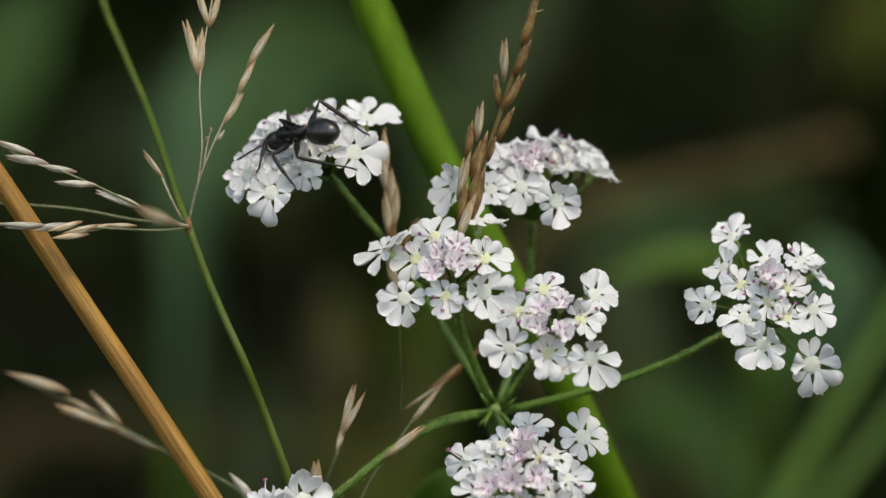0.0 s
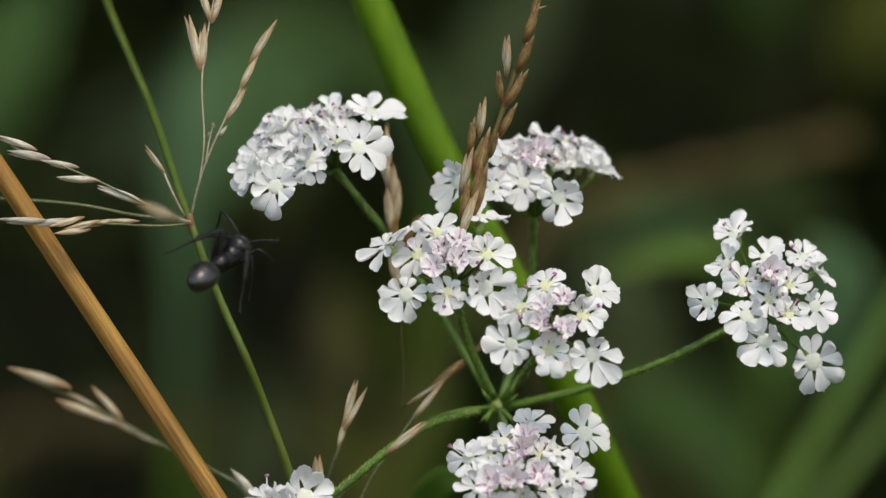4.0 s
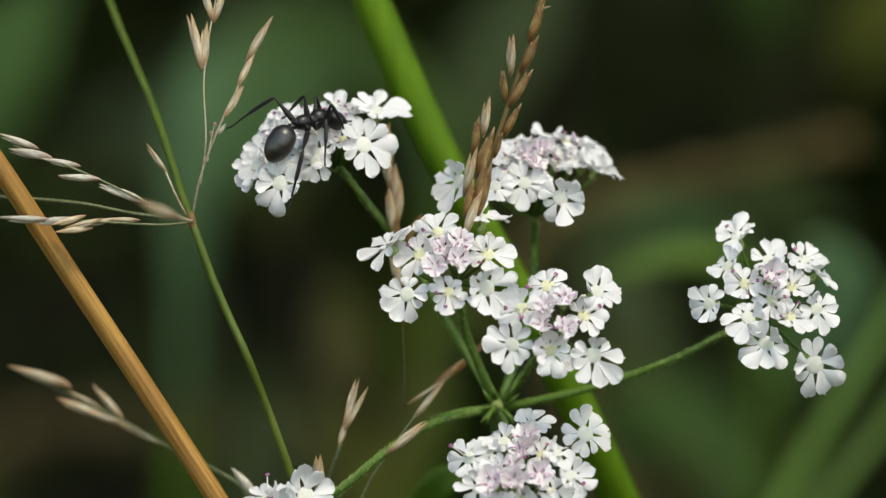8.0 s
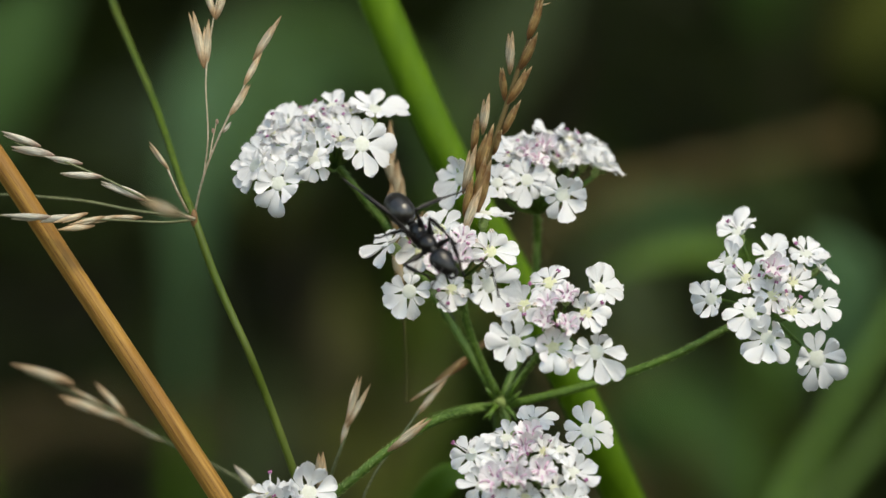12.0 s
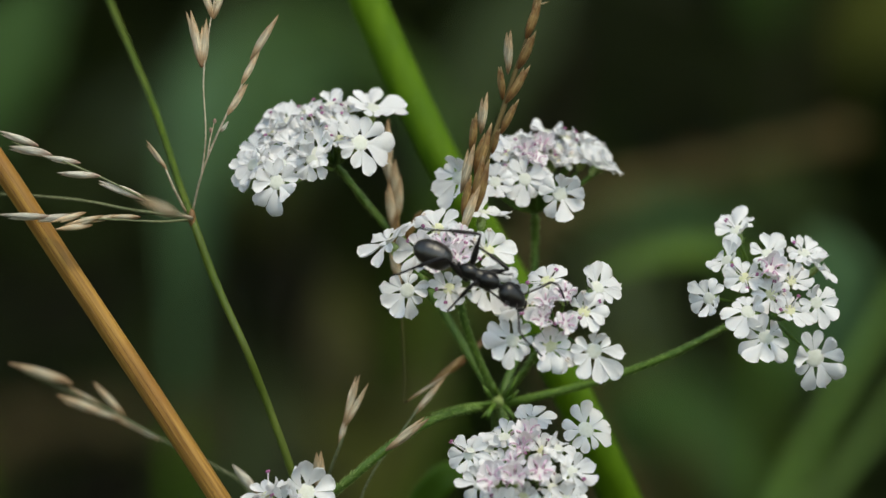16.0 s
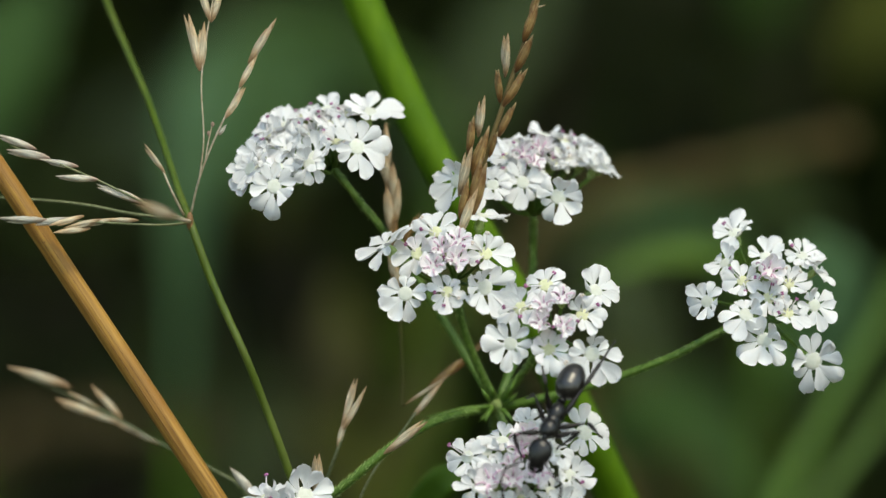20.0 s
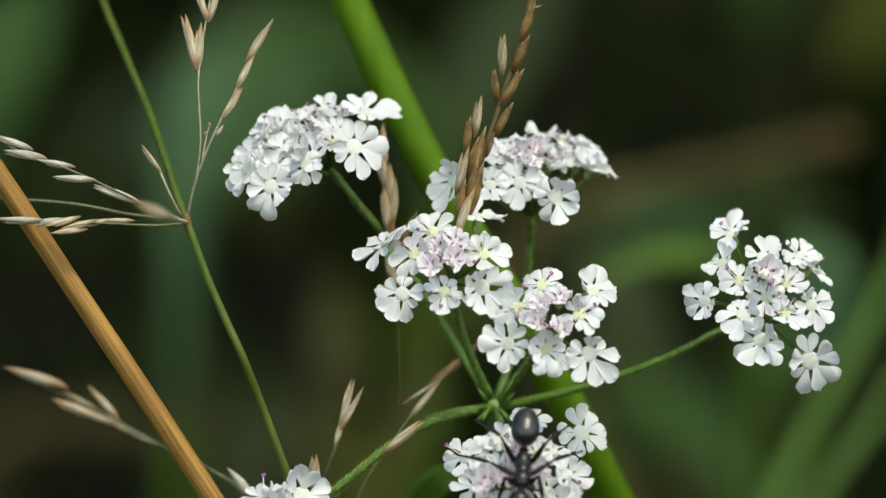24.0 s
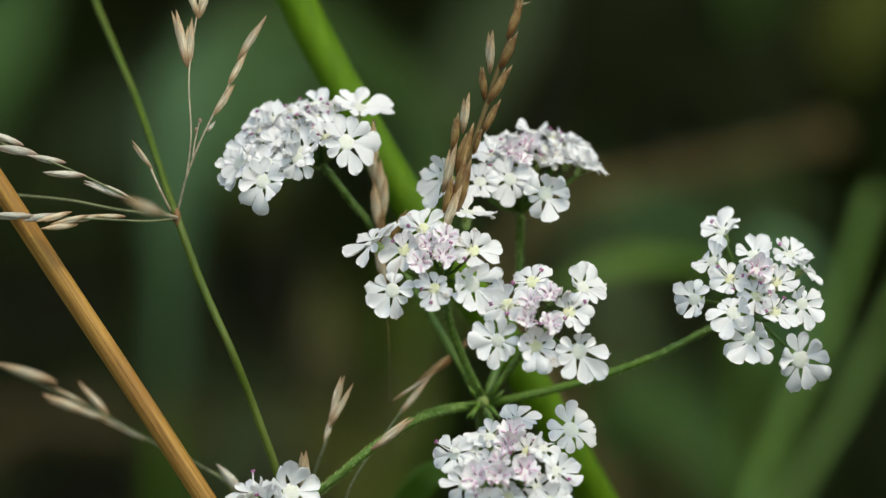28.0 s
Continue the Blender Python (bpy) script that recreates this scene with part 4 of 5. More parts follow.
def panicle_grass():
    base = place(620, 0, 8)
    base.z = 0
    g = thing("panicle_grass", base, "slender green grass stalk with straw-coloured branching seed heads", "grass")
    bm = grounded(bmesh.new(), [(160, -100, 20), (187, 0, 16), (230, 104, 12), (262, 180, 9), (291, 262, 5), (317, 342, 2), (338, 398, 0), (372, 492, 0), (404, 565, 0), (434, 630, 0), (465, 708, 1), (492, 780, 1.5), (514, 842, 2), (566, 1000, 4), (600, 1400, 6)], base,
                  [0.18, 0.19, 0.2, 0.21, 0.22, 0.24, 0.26, 0.24, 0.24, 0.24, 0.25, 0.26, 0.28, 0.5, 0.7], 10, 6, 0.06, 64)
    part("stalk", bm, STALK, g, "thin upright green stalk")
    bm = bmesh.new()
    ball(bm, place(337, 395, -0.2) - base, (0.21 * MM, 0.21 * MM, 0.55 * MM), None, 10, 8)
    part("node", bm, KNOT, g, "brown swollen stalk joint")
    strand(g, base, [(335, 395, 0), (255, 362, -3), (172, 322, -3), (100, 292, -2), (20, 262, -1)], [0.075, 0.07, 0.06, 0.04], THREAD)
    for tip, bs in (((-4, 242, -1), (66, 269, -1)), ((12, 269, -1), (90, 285, -2)), ((70, 286, -2), (140, 299, -2)), ((99, 316, -3), (176, 322, -3)), ((172, 330, -3), (254, 362, -3))):
        spikelet(g, base, tip, bs, "pale", 2, 0.70, "silvery dry spikelet")
    strand(g, base, [(333, 392, 0), (240, 383, 2), (150, 366, 3), (58, 357, 4), (-30, 352, 5)], [0.09, 0.08, 0.06], THREAD)
    strand(g, base, [(335, 398, 0), (285, 402, -2), (230, 400, -3), (100, 394, -3), (-20, 391, -3)], [0.08, 0.07, 0.06, 0.04], THREAD)
    for tip, bs in (((-6, 390, -3), (90, 394, -3)), ((55, 398, -3), (130, 392, -3)), ((86, 404, -4), (150, 386, -3)), ((94, 416, -4), (162, 408, -3)), ((112, 408, -3.5), (182, 392, -3)), ((150, 402, -3), (208, 391, -3)), ((182, 393, -3), (246, 394, -3))):
        spikelet(g, base, tip, bs, "pale" if bs[0] < 140 else "tan", 2, 0.64, "dry straw-coloured spikelet")
    strand(g, base, [(336, 396, -0.5), (322, 392, -8), (312, 388, -16), (300, 382, -22)], [0.14, 0.10, 0.08, 0.06], TWIG)
    spikelet(g, base, (240, 360, -24), (312, 389, -19), "tan", 2, 0.5, "dry straw-coloured spikelet")
    # rising branches
    moved = [strand(g, base, [(338, 385, 0), (352, 325, -1), (372, 270, -1.5), (398, 213, -2), (425, 160, -2), (446, 112, -2)], [0.07, 0.06, 0.055, 0.04], TWIG)]
    for tip, bs in (((490, 36, -2), (440, 116, -2)), ((458, 96, -2), (424, 160, -2)), ((436, 158, -2), (398, 214, -2))):
        moved.append(spikelet(g, base, tip, bs, "tan", 2, 0.74, "plump straw-coloured spikelet"))
    moved.append(spikelet(g, base, (402, 224, -2), (388, 243, -2), "pale", 1, 1.4))
    strand(g, base, [(352, 330, -1), (361, 255, -2), (357, 145, -3), (368, 55, -3), (384, -30, -3)], [0.05, 0.048, 0.045, 0.04], TWIG)
    for tip, bs in (((334, 28, -3), (354, 130, -3)), ((362, 42, -3), (356, 128, -3)), ((352, -30, -3), (372, 42, -3)), ((396, -20, -3), (374, 44, -3))):
        spikelet(g, base, tip, bs, "tan", 2, 0.74, "plump straw-coloured spikelet")
    strand(g, base, [(364, 290, -1), (368, 262, -1), (376, 226, -1)], [0.05, 0.04, 0.03], TWIG)
    for uv in ((377, 224, -1), (370, 240, -1)):
        bm = bmesh.new()
        ball(bm, place(*uv) - base, (0.10 * MM, 0.10 * MM, 0.16 * MM), None, 8, 6)
        part("seed", bm, HUSK_PALE, g)
    strand(g, base, [(326, 384, 0), (306, 345, -1), (290, 308, -1)], [0.08, 0.06], TWIG)
    spikelet(g, base, (256, 258, -1), (294, 312, -1), "tan", 2, 0.6, "narrow dry spikelet")
    return place(338, 388, 0) - base, [(ob, ob.matrix_basis.to_3x3().normalized().to_4x4(), ob.location.copy()) for ob in moved]


BRANCH_FOOT, BRANCH = panicle_grass()


def dry_straw():
    base = place(560, 0, 4)
    base.z = 0
    s = thing("straw_stalk", base, "thick golden dry straw stalk with fine dark furrows", "straw")
    pts = [(-207, 0, -1.5), (-74, 200, -1.5), (7, 317, -1.5), (127, 498, -1.5), (258, 694, -1.5), (382, 884, -1.5), (452, 994, -1.5), (602, 1500, 4)]
    bm = grounded(bmesh.new(), pts, base, [0.62, 0.62, 0.61, 0.60, 0.60, 0.60, 0.60, 0.7, 1.0, 1.2], 28, 13, 0.02, 50)
    turn = (place(*pts[1]) - place(*pts[5])).to_track_quat("Z", "Y").to_matrix().to_4x4()
    bmesh.ops.transform(bm, matrix=turn.inverted(), verts=bm.verts)
    part("stalk", bm, STRAW, s, m=turn)
    p = spline([place(*q) - base for q in pts[:7]], 40)
    for k, (a, w) in enumerate(((-0.15, 0.035), (0.22, 0.05), (0.42, 0.03), (-0.5, 0.025), (0.75, 0.025))):
        bm = bmesh.new()
        line = []
        for i, q in enumerate(p):
            way = (p[min(i + 1, 39)] - p[max(i - 1, 0)]).normalized()
            out = Vector((0, -1, 0))
            side = way.cross(out).normalized()
            ang = a * 1.3
            line.append(q + (out * math.cos(ang) + side * math.sin(ang)) * 0.596 * MM)
        lo, hi = ((0, 40), (3, 36), (8, 40), (0, 22), (14, 40))[k]
        tube(bm, line[lo:hi], [0.004 * MM, w * MM * 0.7, w * MM * 0.5, w * MM * 0.7, 0.004 * MM], 5)
        part("furrow", bm, STRAW_LINE, s, "fine dark furrow")
    rnd = random.Random(3)
    for _ in range(5):
        q = p[rnd.randrange(2, 38)]
        bm = bmesh.new()
        ball(bm, q + Vector((rnd.uniform(-.3, .3), -0.60, rnd.uniform(-.3, .3))) * MM, (0.04 * MM, 0.03 * MM, 0.05 * MM), None, 6, 5)
        part("speck", bm, STRAW_LINE, s, "dark speck of mould")


dry_straw()


def brown_spike():
    base = place(1310, 0, 50)
    base.z = 0
    s = thing("brown_grass_spike", base, "ripe brown grass spike with narrow overlapping husks", "grass")
    bm = grounded(bmesh.new(), [(962, -40, -1), (938, 50, -1), (908, 135, -1), (882, 215, -1), (858, 285, -1), (836, 345, -0.5), (818, 405, 0.5), (822, 430, 8), (850, 440, 18), (905, 510, 26), (1010, 700, 27), (1110, 900, 30), (1230, 1200, 38), (1280, 3000, 46)], base, [0.1, 0.14, 0.16, 0.17, 0.2, 0.2, 0.22, 0.3, 0.5, 0.7], 8, 0, 0, 40)
    part("stalk", bm, DEAD, s, "dry brown stalk")
    rows = (((962, -30), (936, 40), 1), ((953, 8), (926, 78), 1), ((944, 64), (912, 132), 1), ((899, 62), (894, 140), 0), ((934, 124), (890, 192), 1),
            ((882, 126), (885, 186), 0), ((914, 184), (882, 246), 1), ((858, 172), (846, 246), 0), ((839, 208), (829, 278), 0), ((866, 226), (836, 322), 1),
            ((881, 236), (866, 282), 1), ((836, 262), (812, 350), 0), ((852, 285), (838, 360), 1), ((830, 318), (814, 392), 0), ((862, 290), (826, 396), 1), ((846, 336), (812, 424), 1))
    for i, (tip, bs, k) in enumerate(rows):
        spikelet(s, base, (*tip, -1.8), (*bs, -1.1), "tan" if i % 4 == 3 else "brown", 2, 0.86, "narrow brown husk")
    spikelet(s, base, (967, 12, -1.5), (944, 18, -1), "tan", 1, 0.5)
    front = s
    # second spike behind the flower heads
    base = place(1290, 0, 56)
    base.z = 0
    s = thing("brown_grass_spike", base, "ripe tan grass spike behind the flower heads", "grass")
    bm = grounded(bmesh.new(), [(684, 220, 6), (692, 330, 6), (698, 440, 6), (704, 500, 7), (740, 500, 13), (820, 480, 22), (900, 500, 26), (1002, 680, 27), (1100, 880, 30), (1220, 1200, 38), (1260, 3000, 46)], base, [0.1, 0.14, 0.14, 0.12, 0.1, 0.12, 0.3, 0.5], 8, 0, 0, 36)
    part("stalk", bm, DEAD, s, "dry brown stalk")
    for tip, bs in (((682, 222), (686, 300)), ((674, 262), (692, 345)), ((696, 290), (696, 372)), ((706, 318), (698, 400)), ((684, 330), (695, 420)), ((702, 380), (698, 460)), ((692, 430), (702, 510)), ((700, 455), (705, 520)), ((743, 380), (712, 440))):
        spikelet(s, base, (*tip, 5.6), (*bs, 6), "tan" if tip[1] % 4 else "brown", 2, 0.8, "tan dry husk")
    return front


SPIKE = brown_spike()


def low_grass(label, base_u, d, stalk, rows, mat, r=0.1):
    base = place(base_u, 0, d + 6)
    base.z = 0
    s = thing("dry_grass_head", base, label, "grass", "dry grass heads")
    bm = grounded(bmesh.new(), stalk, base, [r * 0.6, r, r, r * 1.2, r * 2.5, r * 4], 7, 0, 0, 34)
    part("stalk", bm, THREAD, s)
    for tip, bs, n, plump in rows:
        spikelet(s, base, tip, bs, ("brown" if bs[1] < 715 else "tan") if mat == "mixed" else mat, n, plump, "dry pointed husk")
    return s


low_grass("dry grass head with two upright tan spikelets", 560, 3, [(612, 760, 2), (598, 800, 2), (584, 838, 3), (566, 900, 4), (560, 1300, 5)],
          [((634, 672, 2), (606, 762, 2), 2, 0.62), ((650, 686, 1.6), (608, 764, 1.8), 1, 0.6), ((614, 742, 2), (598, 796, 2), 2, 0.8)], "tan")
low_grass("withered grass head bent beside the bristly ray", 640, 3, [(858, 604, 8), (820, 640, 7), (770, 690, 5), (735, 735, 3), (700, 785, 2), (655, 850, 2), (630, 920, 3), (620, 1300, 5)],
          [((866, 600, 8), (796, 668, 6), 2, 0.42), ((838, 622, 7), (752, 698, 5), 2, 0.45), ((800, 664, 5), (718, 718, 4), 1, 0.3), ((786, 676, 4), (728, 744, 3), 2, 0.55), ((758, 748, -2.5), (680, 806, -2), 2, 0.66)], "mixed", 0.07)
low_grass("pale blurred dry grass head beside the straw", 380, 16, [(40, 668, 13), (150, 715, 12), (215, 748, 11), (290, 790, 10), (375, 832, 9), (440, 880, 9), (480, 1200, 12)],
          [((12, 652, 13), (126, 688, 12), 2, 0.55), ((98, 708, 12), (190, 744, 12), 2, 0.6), ((162, 684, 12), (218, 746, 12), 2, 0.62), ((196, 744, 11), (280, 786, 11), 2, 0.5), ((118, 694, 12), (180, 728, 12), 2, 0.5), ((140, 728, 12), (224, 756, 11), 2, 0.45), ((226, 760, 11), (292, 792, 10), 2, 0.5)], "tan", 0.07)
low_grass("small dry grass spikelet on a green thread", 470, 6, [(362, 824, 7), (400, 846, 6), (440, 872, 5), (500, 960, 6), (520, 1300, 8)],
          [((408, 830, 5), (454, 882, 5), 2, 0.95)], "pale", 0.06)
low_grass("tan husk tip beside the lowest white flower", 575, 2, [(566, 880, 0), (566, 920, 1), (566, 1300, 4)], [((566, 806, -1), (562, 884, 0), 2, 0.9)], "tan", 0.08)
bm_base = place(712, 0, 14)
bm_base.z = 0
thread = thing("grass_thread", bm_base, "hair-thin dry brown grass thread", "grass")
bm = bmesh.new()
tube(bm, spline([place(*q) - bm_base for q in ((706, 520, 9), (710, 600, 8), (713, 680, 7), (712, 720, 6), (722, 716, 5), (745, 700, 5))], 22), [0.04 * MM, 0.035 * MM], 5)
part("thread", bm, DEAD, thread)


# ---------------------------------------------------------------- ant
ant = thing("ant", (0, 0, 0), "glossy black ant walking over the white flowers", "ant")
bm = bmesh.new()
# thorax: two humps, waist between
ball(bm, (0.62 * MM, 0, 0.10 * MM), (0.66 * MM, 0.52 * MM, 0.50 * MM), None, 16, 12)
ball(bm, (0.05 * MM, 0, 0.02 * MM), (0.66 * MM, 0.42 * MM, 0.41 * MM), None, 16, 12)
ball(bm, (-0.62 * MM, 0, 0.02 * MM), (0.66 * MM, 0.47 * MM, 0.48 * MM), None, 16, 12)
tube(bm, [Vector((x * MM, 0, z * MM)) for x, z in ((0.95, 0.1), (1.2, 0.1), (1.45, 0.08))], [0.26 * MM, 0.17 * MM, 0.2 * MM], 10)
for x in (0.72, 0.1, -0.62):
    for s in (-1, 1):
        ball(bm, (x * MM, s * 0.33 * MM, -0.26 * MM), (0.22 * MM, 0.2 * MM, 0.28 * MM), None, 10, 8)
part("thorax", bm, ANT_BLACK, ant)
bm = bmesh.new()
tube(bm, [Vector((x * MM, 0, z * MM)) for x, z in ((-1.0, -0.12), (-1.2, -0.14), (-1.4, -0.1), (-1.75, -0.05))], [0.18 * MM, 0.15 * MM, 0.16 * MM, 0.2 * MM], 10)
ball(bm, (-1.36 * MM, 0, 0.1 * MM), (0.13 * MM, 0.27 * MM, 0.32 * MM), None, 10, 8)
part("waist", bm, ANT_BLACK, ant, "narrow waist with an upright scale")
bm = bmesh.new()
# a turned body whose rings overlap like tiles
rings = []
for i in range(57):
    q = math.cos(math.pi * i / 56)
    edge = 0.0
    for lo, hi in ((0.40, 1.0), (-0.12, 0.40), (-0.56, -0.12), (-0.84, -0.56), (-1.0, -0.84)):
        if lo <= q < hi:
            edge = (hi - q) / (hi - lo)
    r = max(0.0, 1 - abs(q) ** (2.5 if q > 0 else 2.05)) ** 0.5 * (1.0 + 0.05 * q) * (1 + 0.022 * edge ** 2)
    rings.append([bm.verts.new((-1.25 * MM + q * 1.20 * MM, max(r, 0.001) * 0.80 * MM * math.cos(a), 0.02 * MM + max(r, 0.001) * 0.78 * MM * math.sin(a))) for a in (2 * math.pi * j / 28 for j in range(28))])
for u, v in zip(rings, rings[1:]):
    for j in range(28):
        bm.faces.new((u[j], v[j], v[(j + 1) % 28], u[(j + 1) % 28]))
bm.faces.new(rings[0])
bm.faces.new(rings[-1][::-1])
bmesh.ops.recalc_face_normals(bm, faces=bm.faces)
GASTER_POSE = pose(-1.68 * MM, 0, 0.02 * MM)
gaster = part("gaster", bm, ANT_GASTER, ant, "large shiny oval hind body with faint rings", GASTER_POSE)
bm = bmesh.new()
ball(bm, (0.88 * MM, 0, 0), (0.90 * MM, 0.66 * MM, 0.52 * MM), None, 22, 16, 0, lambda s: 1.0 - 0.20 * s + 0.05 * s * s)
HEAD_POSE = pose(1.38 * MM, 0, 0.08 * MM, 0, 18, 0)
head = part("head", bm, ANT_BLACK, ant, "broad black head", HEAD_POSE)
for s in (-1, 1):
    bm = bmesh.new()
    ball(bm, (0.78 * MM, s * 0.60 * MM, 0.16 * MM), (0.2 * MM, 0.11 * MM, 0.16 * MM), None, 12, 8)
    part("eye", bm, ANT_EYE, head, "small dark compound eye")
    bm = bmesh.new()
    tube(bm, spline([Vector(q) * MM for q in ((1.45, s * 0.30, -0.12), (1.75, s * 0.30, -0.2), (1.92, s * 0.10, -0.24), (1.96, s * -0.05, -0.24))], 8), [0.14 * MM, 0.12 * MM, 0.03 * MM], 8)
    part("mandible", bm, ANT_LEG, head)

ANTENNAE = []
for s in (-1, 1):
    bm = bmesh.new()
    scape = [Vector(q) * MM for q in ((0, 0, 0), (0.55, s * 0.65, 0.30), (1.10, s * 1.40, 0.50))]
    tube(bm, spline(scape, 8), [0.05 * MM, 0.06 * MM, 0.075 * MM], 7)
    end = scape[-1]
    lash = spline([end, end + Vector((0.6, s * 0.12, -0.15)) * MM, end + Vector((1.4, s * -0.1, -0.65)) * MM, end + Vector((2.0, s * -0.25, -1.2)) * MM], 34)
    tube(bm, lash, [0.06 * MM * (1.15 if i % 3 else 0.8) for i in range(34)], 7)
    ob = part("antenna", bm, ANT_LEG, head, "elbowed beaded antenna", pose(1.25 * MM, s * 0.30 * MM, 0.28 * MM))
    ANTENNAE.append((ob, s))

LEGS = []
for name, x, l1, l2, foot in (("front", 0.72, 1.55, 2.5, (2.1, 1.75)), ("mid", 0.1, 1.75, 2.7, (0.15, 2.75)), ("hind", -0.62, 2.25, 3.5, (-2.9, 2.35))):
    for s in (-1, 1):
        bm = bmesh.new()
        ball(bm, (l1 * 0.5 * MM, 0, 0), (l1 * 0.53 * MM, 0.18 * MM, 0.20 * MM), None, 10, 10, 0, lambda q: 0.62 - 0.30 * q + (0.3 if -0.8 < q < 0.3 else 0.12))
        ball(bm, (0.02 * MM, 0, 0), (0.16 * MM, 0.13 * MM, 0.13 * MM), None, 8, 6)
        femur = part("femur", bm, ANT_LEG, ant)
        bm = bmesh.new()
        k = l2 * 0.50
        pts = [Vector((q, 0, z)) * MM for q, z in ((0, 0), (k * 0.3, 0.03), (k, 0.02), (k * 1.02, 0.02), (l2 * 0.72, -0.03), (l2 * 0.9, -0.08), (l2, 0))]
        tube(bm, spline(pts, 22), [0.075 * MM, 0.13 * MM, 0.115 * MM, 0.075 * MM, 0.06 * MM, 0.055 * MM, 0.06 * MM], 8)
        for a in (-1, 1):
            tube(bm, [Vector((l2 * MM, 0, 0)), Vector(((l2 + 0.08) * MM, a * 0.07 * MM, -0.04 * MM)), Vector(((l2 + 0.12) * MM, a * 0.09 * MM, -0.1 * MM))], [0.03 * MM, 0.01 * MM], 5)
        tube(bm, [Vector((k * MM, 0, 0)), Vector(((k + 0.2) * MM, 0.05 * MM, -0.12 * MM))], [0.03 * MM, 0.008 * MM], 5)
        tibia = part("lower_leg", bm, ANT_LEG, femur, "thin shin and jointed foot", pose(l1 * MM, 0, 0, 0, 80, 0))
        hip = Vector((x, s * 0.36, -0.40)) * MM
        LEGS.append((femur, tibia, hip, l1 * MM, l2 * MM, Vector((foot[0], s * foot[1], -1.05)) * MM, s, name))


# ---------------------------------------------------------------- movement
UP = {"up": Vector((-0.12, -0.50, 0.86)), "side": Vector((0.15, -0.9, 0.4)), "front": Vector((0.05, -0.93, 0.36))}


